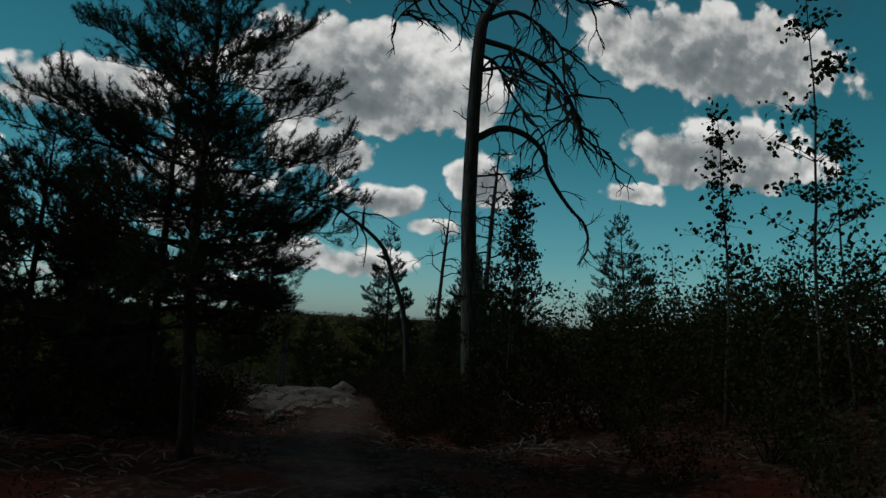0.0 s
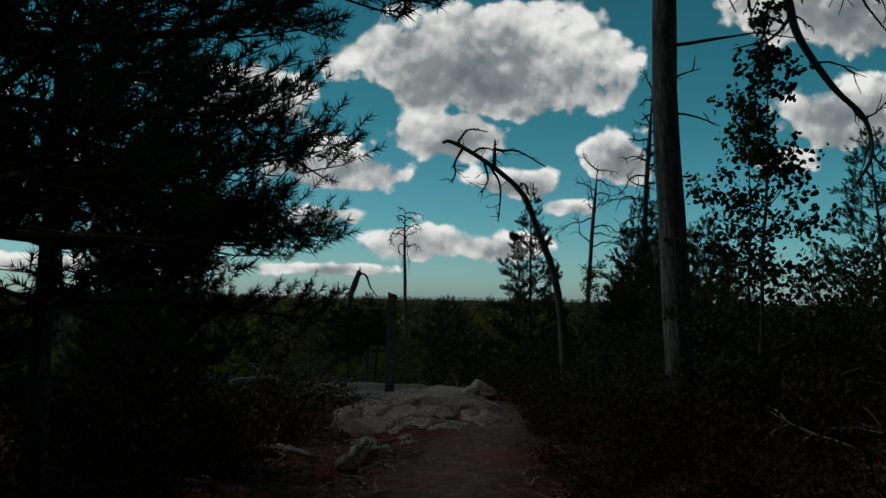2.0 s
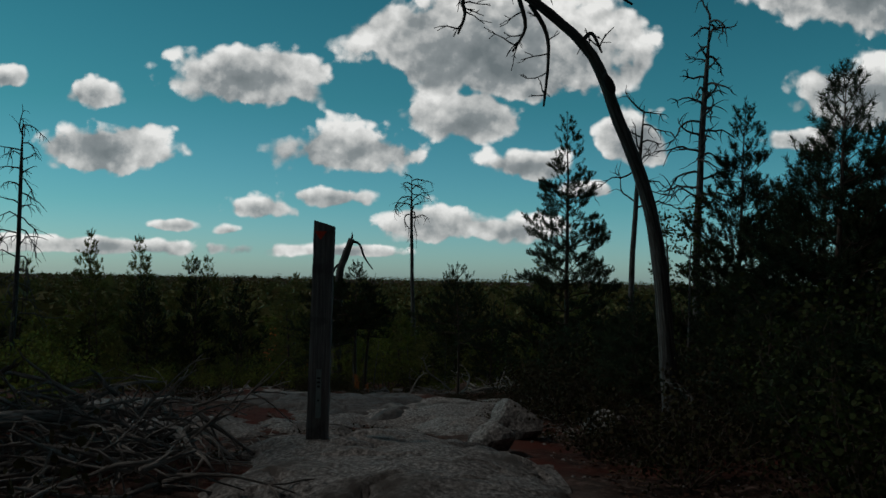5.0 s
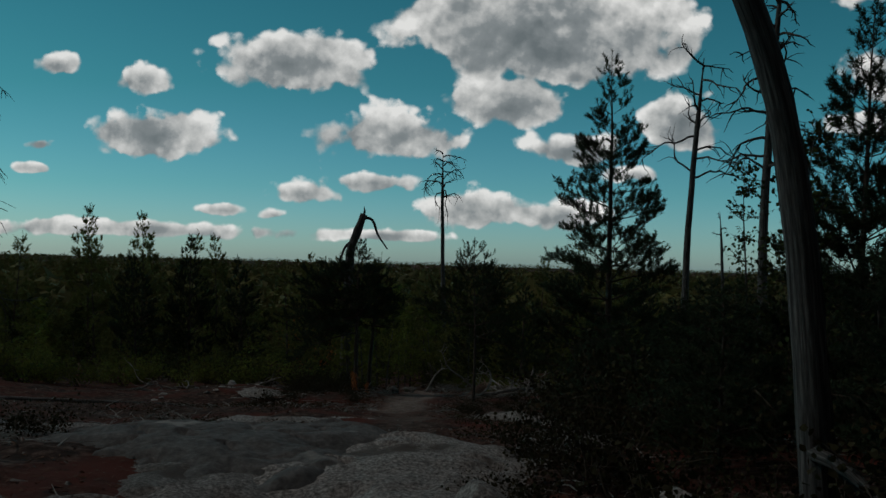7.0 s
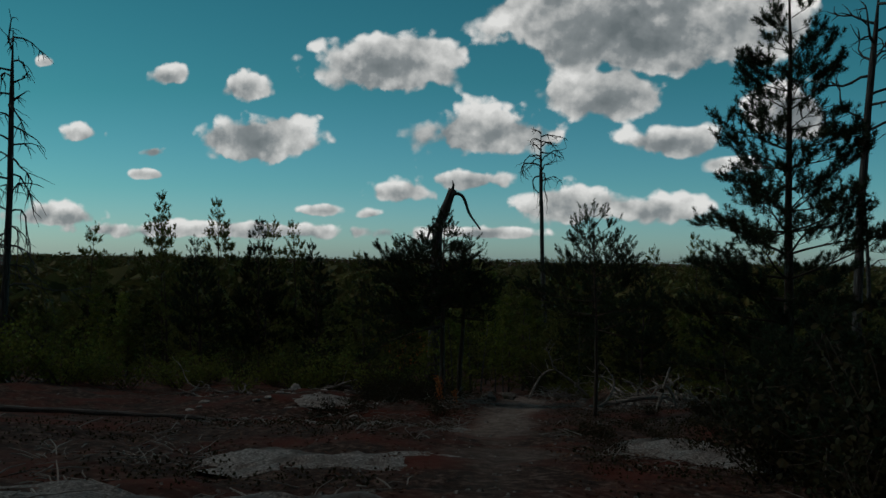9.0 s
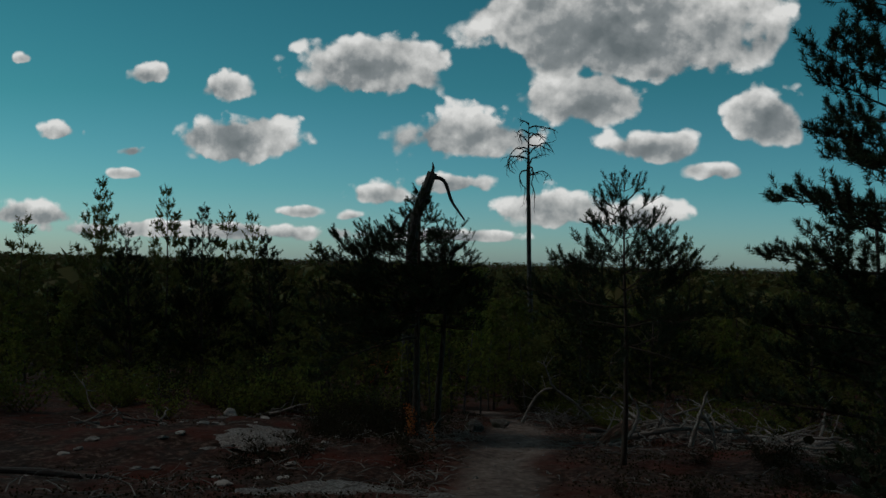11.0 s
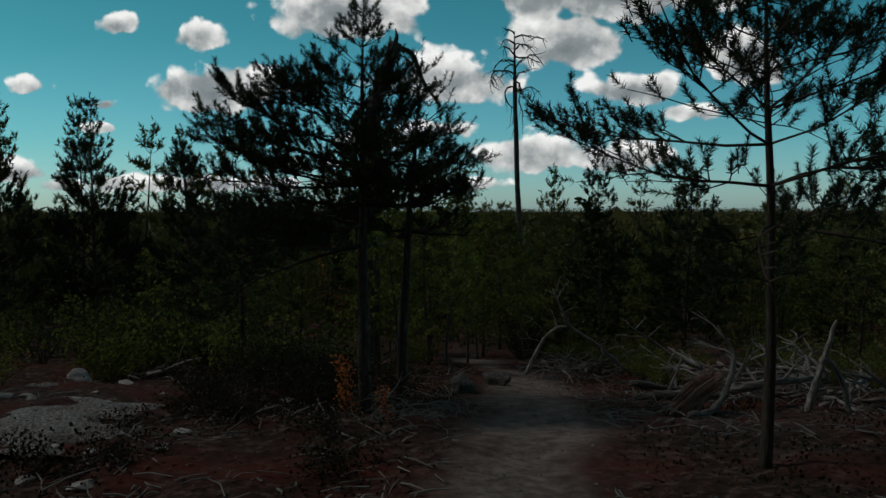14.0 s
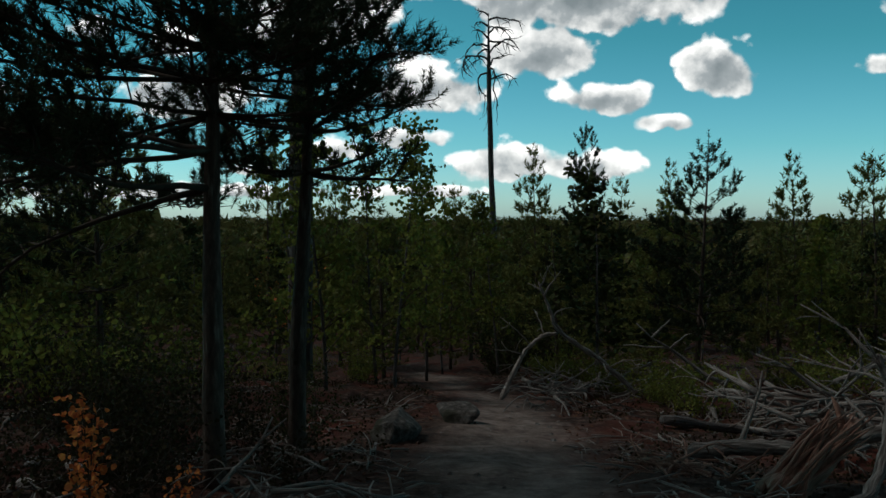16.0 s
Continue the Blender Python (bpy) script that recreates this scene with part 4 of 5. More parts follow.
pine(on(4.3, 10.2), 2.4, 1.2, 64, 0.045, 0.08, 0.28, 24, 0.067, 0.0096, 0.143, label="bushy young pine behind the dead trunk", group="pine thicket")
pine(on(8.8, 12.5), 4.7, 1.5, 65, 0.06, 0.08, 0.28, 22, 0.067, 0.0122, 0.152, label="round bushy pine on the bank", group="pine thicket")
pine(on(-8.58, 37.7), 5.3, 1.4, 66, 0.06, 0.2, 0.33, 19, 0.076, 0.0175, 0.162, label="young pine with upright leader", steep=0.35, group="young pines on the slope")
pine(on(-10.3, 37.0), 4.6, 1.4, 67, 0.06, 0.2, 0.33, 19, 0.076, 0.0175, 0.162, label="young pine with upright leader", steep=0.35, group="young pines on the slope")
pine(on(-6.9, 38.5), 4.6, 1.2, 71, 0.06, 0.2, 0.33, 19, 0.076, 0.0175, 0.162, label="young pine with upright leader", steep=0.35, group="young pines on the slope")
pine(on(2.45, 44.7), 5.9, 1.3, 68, 0.06, 0.3, 0.36, 19, 0.076, 0.0193, 0.171, label="slim young pine with upright leader", steep=0.35, group="young pines on the slope")
pine(on(3.75, 39.6), 4.2, 1.4, 69, 0.06, 0.2, 0.33, 22, 0.076, 0.0166, 0.162, label="young pine with broad boughs", steep=0.15, group="young pines on the slope")
pine(on(9.2, 42.0), 5.2, 1.4, 70, 0.06, 0.2, 0.33, 19, 0.076, 0.0193, 0.162, label="young pine with upright leader", steep=0.3, group="young pines on the slope")

aspen(on(3.3, 6.1), 4.2, 80, 1.1, 0.06, 3000, "young aspen full of green leaves", bare=0.1)
aspen(on(3.9, 7.6), 3.8, 81, 1.2, 0.06, 2600, "young aspen beside the dead trunk", bare=0.1)
aspen(on(4.9, 2.0), 4.0, 82, 0.8, 0.07, 520, "slender young aspen with sparse round leaves", bare=0.45)
aspen(on(5.2, 0.6), 5.4, 83, 1.1, 0.07, 700, "tall thin aspen with sparse round leaves", bare=0.35, lean=(-0.05, 0))
aspen(on(6.3, 1.4), 3.6, 84, 1.1, 0.07, 700, "small aspen with round leaves on the bank", bare=0.3)
aspen(on(4.3, 16.6), 2.9, 85, 0.8, 0.05, 1300, "leafy young aspen beside the arched trunk", bare=0.05)
aspen(on(5.0, 20.0), 3.6, 86, 0.8, 0.05, 1000, "thin leafy birch in the thicket", name="birch_tree", bare=0.2)


# ---- dead roots, logs and brushwood ----
def root_heap(x, y, seed, size, label, count=16, tall=0.7, mat="grey_stick"):
    rng = random.Random(seed)
    b = on(x, y)
    ob = thing("root_heap", b, label, "dead wood", "heaps of dead wood")
    for k in range(count):
        a = rng.uniform(0, 6.3)
        s = (rng.uniform(-0.7, 0.7) * size, rng.uniform(-0.55, 0.55) * size, rng.uniform(0.0, 0.4) * tall * size)
        gnarl(ob, s, (math.cos(a), math.sin(a), rng.uniform(-0.25, 0.55) * tall), size * rng.uniform(0.3, 1.2), rng.uniform(0.008, 0.032) * size, rng, 1, -0.06, 0.3, "root", mat, 3)
    return ob


def log(pts, r0, r1, seed, label, mat="dead_wood", name="fallen_log", twigs=0):
    rng = random.Random(seed)
    b = Vector(on(*pts[0][:2]))
    ob = thing(name, b, label, "dead wood", "heaps of dead wood")
    line = fill([Vector((x, y, land(x, y) + up)) - b for x, y, up in pts], 6)
    wide = [r * rng.uniform(0.82, 1.16) for r in taper(r0, r1, len(line))]
    wide[0] *= 0.7
    wide[-1] *= 0.5
    part("stem", tube("stem", [p + Vector((rng.uniform(-1, 1), rng.uniform(-1, 1), rng.uniform(-1, 1))) * r0 * 0.16 for p in line], wide, M[mat], 9, 0.14, rng), ob)
    for _ in range(twigs):
        i = rng.randint(1, len(line) - 2)
        gnarl(ob, line[i], (rng.uniform(-1, 1), rng.uniform(-1, 1), rng.uniform(0, 0.9)), rng.uniform(0.2, 0.6), r0 * 0.35, rng, 1, -0.05, 0.3, "branch", mat, 2)
    return ob


log([(-2.95, 8.95, 0.02), (-2.8, 9.2, 0.3), (-2.6, 9.45, 0.42), (-2.35, 10.0, 0.44), (-2.1, 10.6, 0.42), (-1.9, 11.2, 0.3)], 0.085, 0.04, 1, "bleached dead log with twisted limbs", "grey_stick", twigs=7)
log([(-2.75, 9.15, 0.15), (-2.45, 9.15, 0.2), (-2.2, 9.1, 0.12), (-1.95, 8.9, 0.03)], 0.045, 0.025, 2, "bleached twisted dead root", "grey_stick", twigs=3)
root_heap(-1.85, 11.2, 3, 0.9, "tangled bleached roots and branches beside rock", 75, 1.1)
root_heap(-2.6, 11.4, 4, 1.0, "tangled dead branches in undergrowth", 40, 1.3)
root_heap(-1.55, 10.0, 5, 0.8, "bleached dry twigs heaped beside rock", 42, 0.8)
log([(-0.75, 5.6, 0.05), (-0.62, 6.2, 0.12), (-0.55, 6.9, 0.1)], 0.05, 0.035, 6, "short dead log beside the path", "grey_stick")
log([(-1.7, 6.6, 0.03), (-1.3, 6.2, 0.12), (-1.0, 6.0, 0.04)], 0.06, 0.03, 7, "bleached dead root by the path", "grey_stick", twigs=2)
log([(-2.4, 4.0, 0.05), (-2.0, 4.3, 0.1), (-1.6, 4.6, 0.05)], 0.04, 0.02, 8, "dead branch under pines", twigs=4)
root_heap(3.9, 4.4, 9, 0.9, "heap of dry brushwood on the bank", 24, 0.35)
root_heap(2.9, 3.0, 10, 0.8, "heap of dry brushwood on the bank", 18, 0.3)
root_heap(5.4, 5.6, 11, 1.1, "heap of dry brushwood on the bank", 22, 0.35)
root_heap(0.9, 21.9 + 4.6, 12, 0.35, "few dry twigs by the path", 6, 0.3)
log([(-8.2, 24.6, 0.05), (-6.8, 24.9, 0.1), (-5.3, 25.1, 0.1), (-4.0, 25.3, 0.04)], 0.055, 0.03, 13, "long straight dead pole lying on litter")
root_heap(-6.6, 29.8, 14, 1.0, "low tangle of dead branches behind pale rock", 22, 0.3)
root_heap(-4.2, 31.8, 15, 0.9, "low tangle of dead branches below bushes", 16, 0.4)
root_heap(-2.9, 31.4, 16, 0.6, "dead forked branch standing in litter", 6, 1.2)
root_heap(-0.9, 29.3, 17, 0.55, "grey dead roots under pine", 16, 0.5)
root_heap(-0.6, 30.6, 18, 0.5, "grey dead branches beside path", 12, 0.5)
root_heap(1.1, 36.2, 19, 0.9, "twisted pale root with curled branches", 30, 0.6)
root_heap(1.9, 36.8, 20, 1.1, "bleached branch tangle by the path", 28, 0.7)
log([(0.25, 35.2, 0.0), (0.4, 35.3, 0.35), (0.55, 35.4, 0.6), (0.75, 35.4, 0.78), (0.95, 35.45, 0.8)], 0.036, 0.02, 21, "bent pale dead limb", "grey_stick", twigs=3)
log([(1.9, 35.4, 0.1), (1.5, 35.4, 0.5), (0.97, 35.4, 0.83), (0.85, 35.4, 1.1), (0.7, 35.4, 1.45)], 0.038, 0.014, 22, "forked pale dead branch pointing up", "grey_stick", twigs=6)
log([(1.55, 32.4, 0.06), (2.2, 32.6, 0.08), (2.7, 32.4, 0.05)], 0.045, 0.03, 23, "short grey log at the end of the trail bend")
log([(1.4, 31.05, 0.08), (1.8, 31.0, 0.16), (2.2, 30.95, 0.2), (2.8, 31.1, 0.3), (3.5, 31.6, 0.3)], 0.058, 0.04, 24, "split grey log with reddish wood", "grey_stick", twigs=5)
log([(1.6, 29.35, 0.03), (1.85, 29.55, 0.12), (2.05, 29.8, 0.3), (2.14, 29.95, 0.55), (2.1, 30.0, 0.74)], 0.034, 0.02, 25, "bent grey limb beside split stump", "grey_stick", twigs=3)
fork = log([(3.1, 30.7, -0.03), (3.2, 30.7, 0.35), (3.27, 30.7, 0.6), (3.38, 30.7, 1.0)], 0.04, 0.02, 36, "pale forked dead limb leaning in a tangle", "grey_stick", "forked_limb")
part("branch", tube("branch", fill([(0.13, 0, 0.55), (0.25, 0.02, 0.5), (0.36, 0, 0.3), (0.42, -0.05, -0.05)], 4), taper(0.036, 0.024, 13), M["grey_stick"], 7, 0.12, random.Random(36)), fork)
root_heap(3.3, 32.6, 26, 1.3, "large tangle of grey dead branches", 34, 0.8)
root_heap(4.6, 31.6, 32, 1.2, "large tangle of grey dead branches", 26, 0.7)
root_heap(3.0, 31.6, 27, 0.9, "large tangle of grey dead branches", 24, 0.6)
root_heap(5.4, 30.0, 28, 1.1, "large tangle of grey dead branches", 14, 0.6)
root_heap(4.4, 28.6, 29, 0.9, "dead twigs and bark on red litter", 18, 0.3)
root_heap(1.3, 30.5, 33, 0.5, "splinters of reddish bark on litter", 44, 0.15, "red_wood")
root_heap(2.9, 32.2, 34, 0.9, "large tangle of grey dead branches", 22, 0.8)
root_heap(0.95, 34.2, 35, 0.6, "twisted pale root beside the path", 24, 0.8)
root_heap(3.4, 34.5, 30, 1.3, "brushwood on the slope", 12, 0.5)
root_heap(5.2, 34.5, 31, 1.3, "brushwood on the slope", 10, 0.5)


def split_stump(x, y):
    """A torn piece of trunk with long splinters of reddish wood."""
    rng = random.Random(77)
    b = on(x, y, 0.02)
    ob = thing("split_stump", b, "torn reddish stump of splintered wood", "dead wood")
    core = fill([(-0.55, -0.35, 0.0), (-0.2, -0.12, 0.12), (0.15, 0.1, 0.3), (0.35, 0.2, 0.42)], 4)
    part("core", tube("core", core, taper(0.15, 0.08, len(core)), M["red_wood"], 9, 0.18, rng), ob)
    for k in range(46):
        s = Vector((rng.uniform(-0.65, -0.35), rng.uniform(-0.5, -0.15), rng.uniform(0.0, 0.08)))
        e = Vector((0.3 + rng.uniform(-0.25, 0.2), 0.18 + rng.uniform(-0.15, 0.15), 0.38 + rng.uniform(-0.12, 0.16)))
        line = [s, s.lerp(e, 0.5) + Vector((0, rng.uniform(-0.06, 0.03), rng.uniform(0.0, 0.12))), e]
        part("splinter", tube("splinter", fill(line, 3), taper(rng.uniform(0.012, 0.03), 0.006, 7), M["red_wood"], 4, 0.15, rng), ob)
    part("splinter", tube("splinter", [(0.25, 0.15, 0.35), (0.2, 0.16, 0.5), (0.12, 0.14, 0.62)], (0.06, 0.035, 0.008), M["red_wood"], 5), ob)
    return ob


split_stump(1.88, 30.1).scale = (0.62, 0.62, 0.75)


# ---- low plants ----
def shrub(at, seed, height, reach, count, leaf, mat, label, name="shrub", group="", stems=14):
    rng, rs = random.Random(seed), np.random.RandomState(seed)
    ob = thing(name, at, label, "shrub", group)
    v, f, spots = [], [], []
    for k in range(stems):
        a = rng.uniform(0, 6.3)
        line = bend((rng.uniform(-0.1, 0.1) * reach, rng.uniform(-0.1, 0.1) * reach, -0.05), (math.cos(a) * reach, math.sin(a) * reach, height * rng.uniform(0.6, 1.2)), height * rng.uniform(0.6, 1.15), 6, rng, 0.18 if reach > 0.2 else 0.07, 0.03)
        tube_into(v, f, line, taper(0.008 * max(height, 0.5), 0.002, 7), 4)
        for q in range(2, 7):
            for tw_i in range(3):
                tw = bend(line[q], (rng.uniform(-1, 1), rng.uniform(-1, 1), rng.uniform(-0.1, 1)), max(0.05, 0.2 * reach) * rng.uniform(0.5, 1.4), 3, rng, 0.3)
                if tw_i == 0:
                    tube_into(v, f, [tw[0], tw[2], tw[3]], (0.003, 0.002, 0.001), 3)
                spots += tw[1:]
    part("stemwork", mesh_from("stemwork", v, f, [M["twig"]]), ob)
    pts = [rng.choice(spots) + Vector((rng.uniform(-1, 1), rng.uniform(-1, 1), rng.uniform(-1, 1))) * leaf * 1.6 for _ in range(count)]
    part("foliage", triangles("foliage", leaves(pts, leaf, rs, 0.1), M[mat]), ob)
    return ob


shrub(on(-1.3, 28.5), 90, 0.46, 0.02, 260, 0.03, "dry_leaf", "small withered shrub with orange leaves", "withered_shrub", stems=3)
shrub(on(-1.02, 28.62), 91, 0.26, 0.02, 90, 0.024, "dry_leaf", "small withered shrub with orange leaves", "withered_shrub", stems=2)
shrub(on(-7.6, 57.0), 92, 4.2, 2.2, 500, 0.16, "dry_leaf", "reddish withered bush in young woods", "withered_shrub", stems=12)

rng = random.Random(8)
protos = [shrub(on(4.6, 8.2), 93, 1.5, 0.9, 850, 0.055, "aspen_leaf", "leafy green shrub on the bank", group="green shrubs"),
          shrub(on(-3.6, 13.2), 94, 1.1, 0.9, 700, 0.055, "shrub_leaf", "leafy green shrub in undergrowth", group="green shrubs"),
          shrub(on(3.6, 9.8), 95, 0.9, 0.9, 700, 0.042, "heather", "brownish heather bush in dry litter", "heather_bush", group="heather bushes"),
          shrub(on(1.9, 16.0), 96, 0.5, 0.8, 520, 0.034, "heather", "low reddish heather bush on soil", "heather_bush", group="heather bushes")]


def scatter(proto, n, x0, x1, y0, y1, gap, lo=0.7, hi=1.25):
    k = 0
    while k < n:
        x, y = rng.uniform(x0, x1), rng.uniform(y0, y1)
        if abs(x - float(lane(y))) < gap:
            k += 0.2
            continue
        s = rng.uniform(lo, hi)
        c = copy_thing(proto, pose(*on(x, y, -0.02), 0, 0, rng.uniform(0, 360)))
        c.scale = (s, s, s * rng.uniform(0.85, 1.15))
        k += 1


scatter(protos[0], 16, 2.2, 7.5, -2, 12, 1.9, 0.6, 1.1)
scatter(protos[2], 16, 1.9, 7, -3, 13, 1.5)
scatter(protos[0], 24, 3.4, 11, 2, 13, 2.2, 0.7, 1.25)
scatter(protos[2], 24, 2.6, 9, 2, 12, 1.9, 0.9, 1.5)
scatter(protos[2], 14, -6, -1.9, -2, 9, 1.6)
scatter(protos[2], 14, -4.2, -1.7, 1.5, 7.5, 1.6, 0.8, 1.2)
scatter(protos[1], 12, -8, -2.4, 10.5, 14.5, 1.9, 0.6, 1.0)
scatter(protos[2], 16, 2.4, 6.5, 16.5, 24, 1.7, 0.9, 1.5)
scatter(protos[0], 5, 2.5, 6.5, 17, 24, 1.9, 0.7, 1.2)
scatter(protos[3], 14, 1.6, 4.5, 12.5, 21, 0.9)
scatter(protos[2], 16, 1.9, 5.5, 11.5, 17, 1.2, 0.7, 1.2)
scatter(protos[0], 3, 2.6, 6, 11.5, 16, 1.6, 0.8, 1.2)
scatter(protos[3], 16, -3.2, -0.8, 26.5, 31, 0.9, 0.5, 0.9)
scatter(protos[3], 10, 1.3, 6, 24, 30, 1.2, 0.4, 0.8)
scatter(protos[3], 16, 0.9, 4.5, 22, 27.5, 1.0, 0.4, 0.8)
scatter(protos[0], 3, 3.2, 7, 13, 20, 2.0)
scatter(protos[3], 26, 1.3, 3.6, 4.0, 9.5, 0.85, 0.8, 1.2)
scatter(protos[2], 14, 2.2, 5.0, 16.5, 23.0, 1.4, 0.7, 1.1)
scatter(protos[1], 26, -12, -3.0, 31.5, 36, 2.5)
scatter(protos[1], 22, 1.5, 9, 33, 38, 1.3, 0.5, 0.9)
scatter(protos[0], 14, -8, -3.1, 32.5, 36, 1.5, 0.5, 0.9)
scatter(protos[1], 14, -16.5, -10.5, 28.3, 31.2, 1.5, 1.2, 1.9)
scatter(protos[1], 6, 1.9, 3.3, 34.6, 36.2, 0.3, 0.35, 0.6)
scatter(protos[0], 8, -0.4, 1.5, 40.0, 43, 0.0)
scatter(protos[2], 24, 1.75, 4.2, 5.0, 12.6, 0.85, 0.55, 1.0)
scatter(protos[0], 16, 2.3, 4.6, 6.5, 13.0, 1.1, 0.5, 0.8)
scatter(protos[0], 26, 5.5, 12, 0, 10, 2.5, 1.1, 1.7)
scatter(protos[0], 8, -3.6, -1.2, 31.2, 33.2, 0.9, 0.3, 0.5)
scatter(protos[2], 14, -3.2, -1.0, 29.0, 31.6, 0.9, 0.5, 0.8)
scatter(protos[2], 12, -5.5, -1.4, 4.5, 9.0, 1.3, 0.7, 1.1)
scatter(protos[3], 16, 1.1, 1.95, 4.5, 9.0, 0.55, 0.6, 0.95)
scatter(protos[1], 20, -4.5, 3.2, 36.2, 42, 0.9, 0.4, 0.8)
for x, y, k in ((1.4, 14.5, 0.7), (1.6, 14.8, 0.75), (1.3, 14.9, 0.6), (-2.45, 16.1, 0.8), (-2.7, 16.3, 0.9), (2.2, 12.2, 1.3), (2.5, 12.7, 1.4), (2.0, 11.6, 1.0), (2.35, 11.2, 1.2)):
    copy_thing(protos[3], pose(*on(x, y, -0.02), 0, 0, x * 90)).scale = (k, k, k)


# ---- young woods on the slope ----
wood_kinds = [pine(on(-4.2, 34.2), 3.7, 1.3, 201, 0.05, 0.1, 0.4, 11, 0.11, 0.032, 0.25, label="young pine in the woods below", split_limbs=False, fine=False, mat="needles_young", group="young woods"),
              pine(on(6.9, 36.0), 4.3, 1.4, 202, 0.05, 0.12, 0.4, 11, 0.11, 0.032, 0.25, label="young pine in the woods below", split_limbs=False, fine=False, mat="needles_young", group="young woods", steep=0.25),
              aspen(on(-0.9, 42.5), 3.5, 203, 1.1, 0.11, 900, "young birch in the woods below", name="birch_tree", bare=0.05, mat="shrub_leaf", group="young woods", split_limbs=False, fine=False),
              aspen(on(1.8, 47.0), 4.0, 204, 1.2, 0.12, 1000, "young birch in the woods below", name="birch_tree", bare=0.05, mat="aspen_leaf", group="young woods", split_limbs=False, fine=False)]
for k, (x, y, h) in enumerate(((-1.9, 35.2, 3.4), (-1.2, 36.4, 3.6), (-2.6, 36.8, 3.6), (-1.6, 37.4, 3.8), (-0.9, 38.2, 3.7), (0.3, 41.0, 3.4), (3.4, 41.5, 3.4))):
    aspen(on(x, y), h, 210 + k, 1.0, 0.07, 1500, "yellow-green young birch beside the trail bend", name="birch_tree", bare=0.05, mat="shrub_leaf", group="young birches", fine=False)
rng = random.Random(12)
made = 0
while made < 270:
    y = 33 + 62 * rng.random() ** 1.1
    x = rng.uniform(-0.62, 0.62) * (y - 8)
    if abs(x - float(lane(min(y, 42)))) < 1.6 and y < 40 or (abs(x) < 6 and y < 37) or (-13 < x < -7 and 30 < y < 38):
        continue
    z = land(x, y)
    tall = min(5.2, max(2.2, (-0.9 - z) + rng.uniform(-0.9, 0.9)))
    if y > 50 and rng.random() < 0.07:
        tall += rng.uniform(0.6, 1.5)
    elif y < 50:
        tall = min(tall, 3.4)
    k = rng.choice(wood_kinds)
    c = copy_thing(k, pose(x, y, z - 0.05, 0, 0, rng.uniform(0, 360)))
    s = tall / 4.2
    c.scale = (s * rng.uniform(0.95, 1.35), s * rng.uniform(0.95, 1.35), s)
    made += 1


for x, y, top in ((-19.5, 45, 2.1), (-16.1, 45.5, 2.4), (-15.1, 44, 1.9), (-13.8, 46, 2.2), (-11.3, 45, 2.4), (-10.2, 46, 1.3), (8.9, 80, 2.2), (13.0, 80, 1.7),
                  (-0.9, 46, -0.1), (1.4, 46, 0.1), (6.8, 44, -0.5), (7.6, 45, -0.1), (9.0, 44, 0.6), (-3.8, 46, -0.1), (11.5, 50, 0.9), (-6.0, 47, 0.6)):
    z = land(x, y)
    s = (top - z) / 4.0
    c = copy_thing(wood_kinds[made % 2], pose(x, y, z, 0, 0, rng.uniform(0, 360)))
    c.scale = (s * 0.75, s * 0.75, s)
    made += 1


def far_woods():
    """Tree tops of the plain, out to the horizon."""
    rs = np.random.RandomState(4)
    out = []
    for y0, y1, count, spikes, h in ((80, 140, 2600, 34, 5.5), (140, 320, 4200, 22, 8), (320, 900, 6000, 12, 10), (900, 3600, 6500, 8, 12)):
        y = rs.uniform(y0, y1, count)
        x = rs.uniform(-0.75, 0.75, count) * y
        z = np.interp(y, PROFILE_Y, PROFILE_Z) - 0.3
        hill = 9 * np.clip((y - 1400) / 2000, 0, 1) * (0.5 + 0.5 * np.sin(x / 600.0 + 1))
        tall = h * rs.uniform(0.5, 1.0, count) * np.where(rs.rand(count) < 0.08, 1.45, 1.0)
        wide = tall * rs.uniform(0.28, 0.5, count)
        for _ in range(spikes):
            f = rs.uniform(0.1, 1, count)
            a = rs.uniform(0, 6.3, count)
            r = wide * (1.02 - f) * rs.uniform(0.4, 1.1, count)
            c = np.stack([x + np.cos(a) * r, y + np.sin(a) * r, z + hill + tall * f], 1)
            s = (tall * 0.16)[:, None]
            d = rs.normal(size=(count, 3, 3)) * s[:, :, None] * np.array([0.8, 0.8, 0.6])
            out.append(c[:, None, :] + d)
    me = triangles("far_woods", np.concatenate(out), M["woods"])
    tagged(new("far_woods", me), "dark green woods reaching to the horizon", "woods", kind="stuff")


far_woods()


# ---- litter on the ground ----
def bare(x, y):
    """Whether bare rock lies here."""
    return any(((x - a) / (p * 0.95)) ** 2 + ((y - b) / (q * 0.95)) ** 2 < 1 for a, b, p, q in
               ((0.12, 10.0, 1.2, 2.8), (-1.05, 16.2, 1.6, 1.6), (-2.6, 15.6, 3.6, 2.9), (0.75, 15.6, 1.1, 2.5), (-0.9, 20.6, 1.3, 1.2), (-3.75, 28.5, 1.2, 1.05), (2.4, 23.0, 1.0, 1.5)))


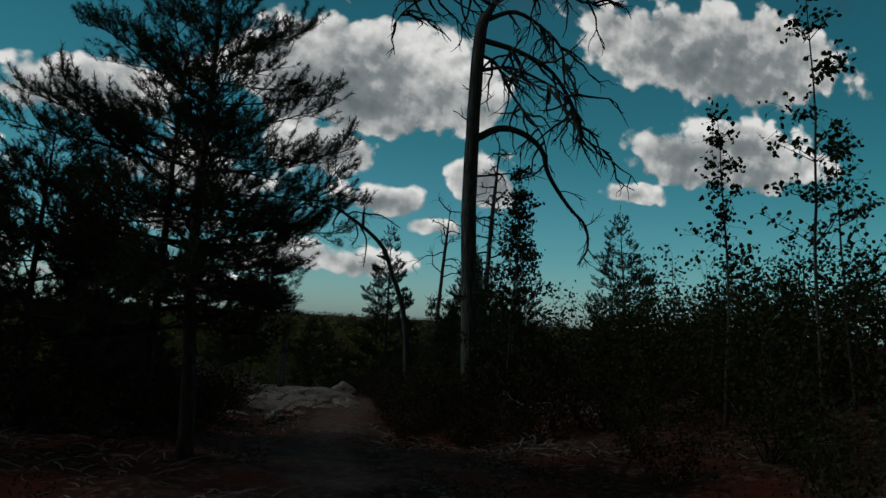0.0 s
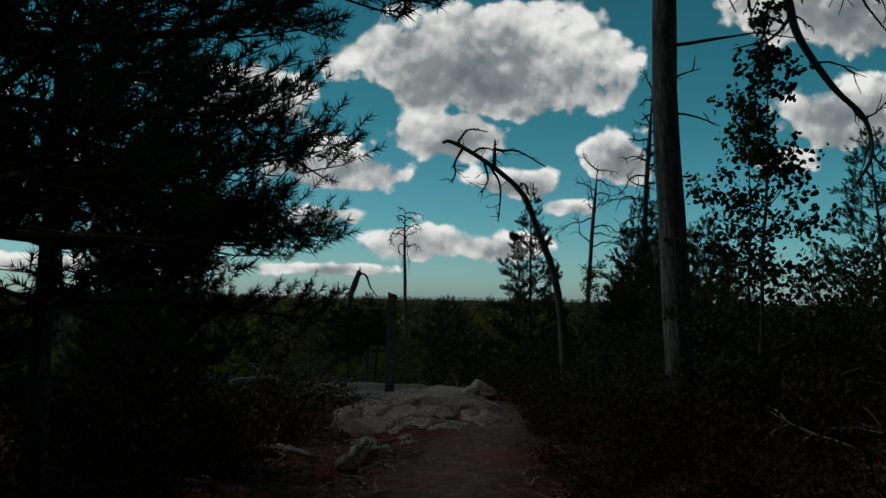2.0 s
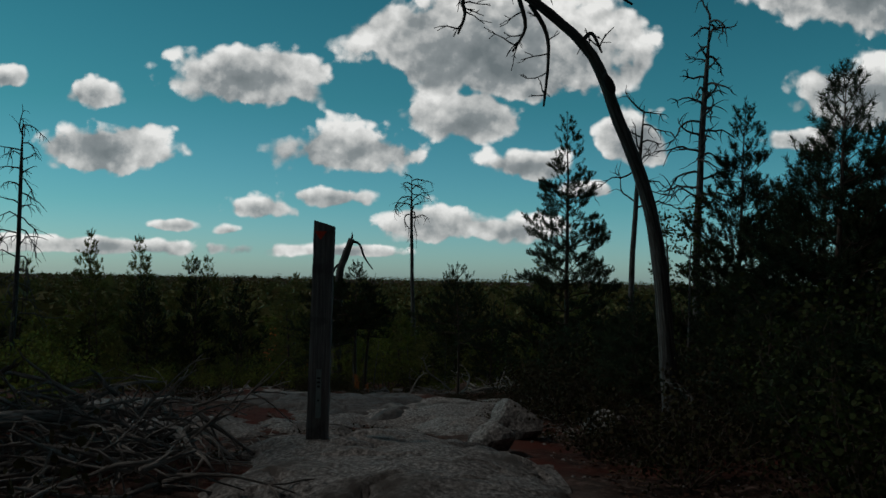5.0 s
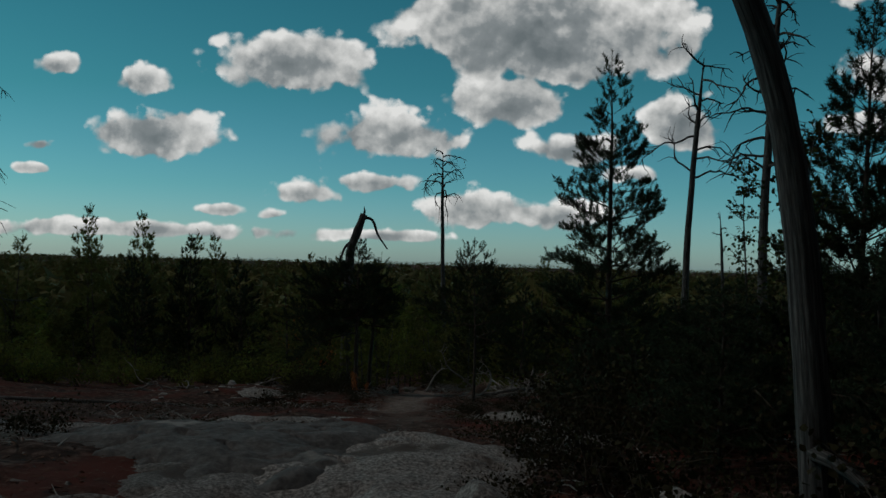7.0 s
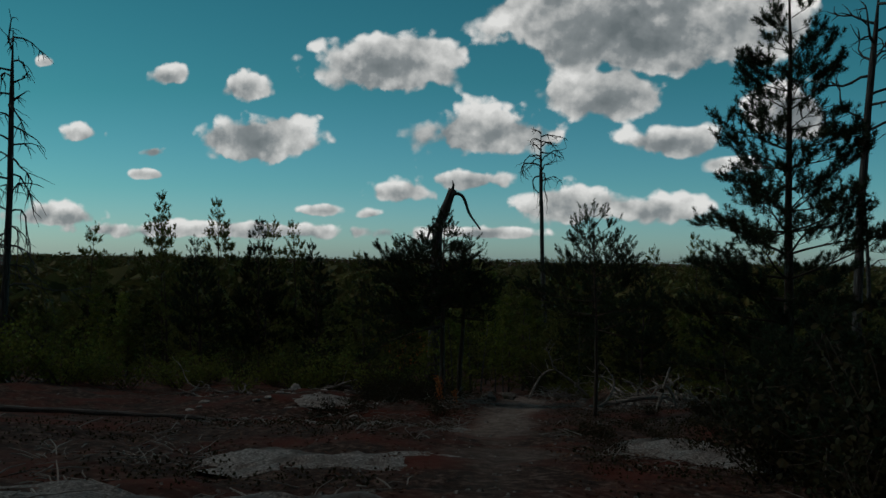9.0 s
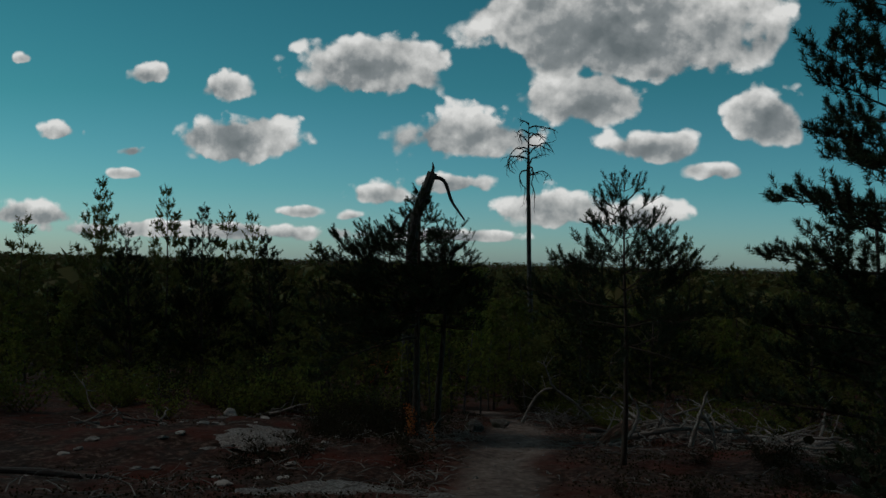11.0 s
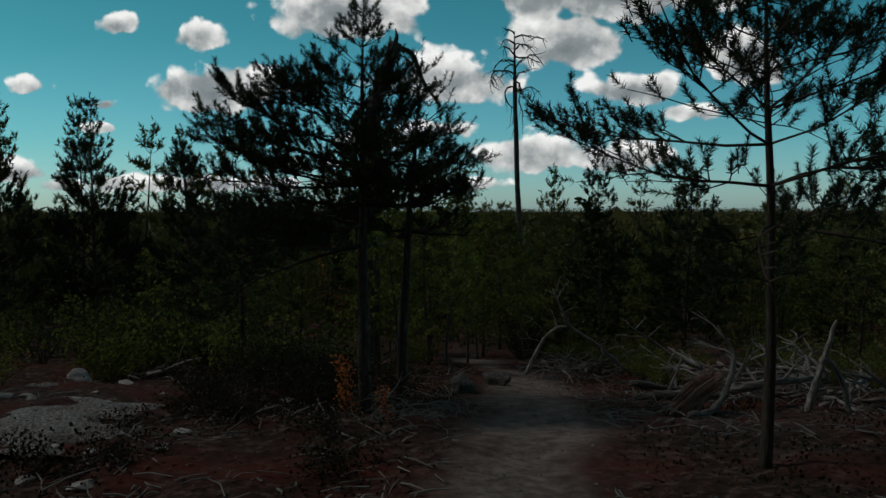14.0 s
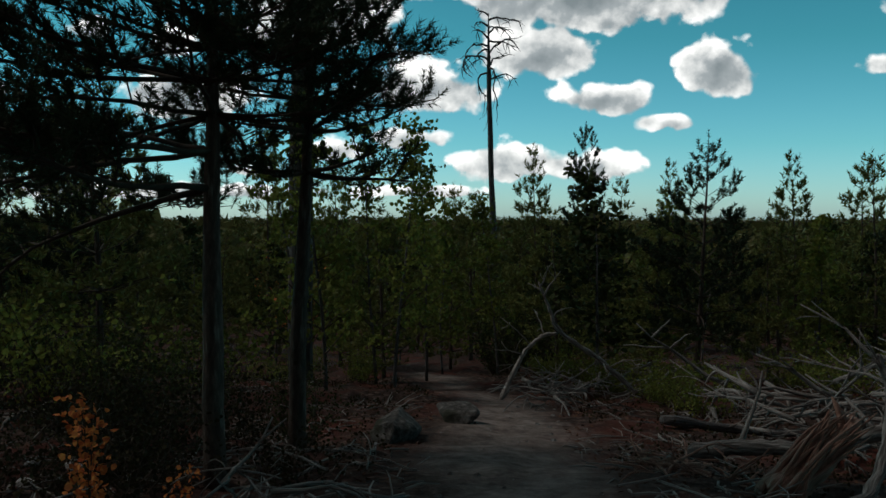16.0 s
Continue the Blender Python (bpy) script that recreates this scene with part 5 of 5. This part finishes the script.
def ground_cover():
    rng, rs = random.Random(15), np.random.RandomState(15)
    v, f = [], []
    for _ in range(9000):
        y = rng.uniform(-3, 37)
        x = float(lane(y)) + rng.choice((-1, 1)) * (0.55 + abs(rng.gauss(0, 2.6)))
        if bumps(x, y, 1.6, 21) < 0.1:
            continue
        z = land(x, y)
        a, ln = rng.uniform(0, 6.3), rng.uniform(0.06, 0.36)
        d = Vector((math.cos(a), math.sin(a), rng.uniform(-0.05, 0.25)))
        p = Vector((x, y, z + 0.015))
        r = rng.uniform(0.003, 0.009)
        tube_into(v, f, [p, p + d * ln * 0.5 + Vector((rng.uniform(-0.03, 0.03), rng.uniform(-0.03, 0.03), 0.01)), p + d * ln], (r, r * 0.8, r * 0.4), 4)
    tagged(new("dry_sticks", mesh_from("dry_sticks", v, f, [M["grey_stick"]])), "grey dry sticks strewn over the soil", "sticks", kind="stuff")
    n = 80000
    y = rs.uniform(-4, 40, n)
    x = np.interp(y, LANE_Y, LANE_X) + rs.choice([-1, 1], n) * (0.75 + np.abs(rs.normal(0, 3.0, n)))
    keep = np.array([bumps(a, b, 1.3, 6) > -0.02 and not bare(a, b) for a, b in zip(x, y)])
    x, y = x[keep], y[keep]
    z = np.array([land(a, b) for a, b in zip(x, y)])
    pts = np.stack([x, y, z + rs.uniform(0.0, 0.07, len(x))], 1)
    tagged(new("ground_plants", triangles("ground_plants", leaves(pts, 0.028, rs, -0.3), M["heather"])), "low heather and bilberry covering the soil", "plants", kind="stuff")
    v, f = [], []
    for _ in range(2600):
        y = rng.uniform(4, 35)
        x = float(lane(y)) + rng.gauss(0, 1.5)
        if y > 20 and rng.random() < 0.7:
            continue
        z, r = land(x, y), rng.uniform(0.008, 0.04) * rng.random() + 0.006
        b = len(v)
        for k in range(5):
            a = k * 1.2566 + rng.uniform(-0.3, 0.3)
            v.append((x + math.cos(a) * r, y + math.sin(a) * r * 0.8, z - 0.005))
        v += [(x + r * 0.3, y, z + r * 0.6), (x - r * 0.35, y + r * 0.2, z + r * 0.5)]
        f += [(b, b + 1, b + 5), (b + 1, b + 2, b + 6, b + 5), (b + 2, b + 3, b + 6), (b + 3, b + 4, b + 6), (b + 4, b, b + 5, b + 6)]
    tagged(new("gravel", mesh_from("gravel", v, f, [M["rock"]])), "loose grey gravel strewn along the footpath", "gravel", kind="stuff")
    n = 34000
    y = rs.uniform(8, 36, n)
    x = np.interp(y, LANE_Y, LANE_X) + rs.normal(0, 2.4, n)
    far = np.abs(x - np.interp(y, LANE_Y, LANE_X)) > 0.55
    x, y = x[far], y[far]
    n = len(x)
    z = np.array([land(a, b) for a, b in zip(x, y)]) + 0.012
    tri = np.stack([x, y, z], 1)[:, None, :] + rs.normal(size=(n, 3, 3)) * np.array([0.018, 0.018, 0.006])
    tagged(new("wood_chips", triangles("wood_chips", tri, M["bark_chip"])), "reddish bark flakes and chips on soil", "litter", kind="stuff")


ground_cover()
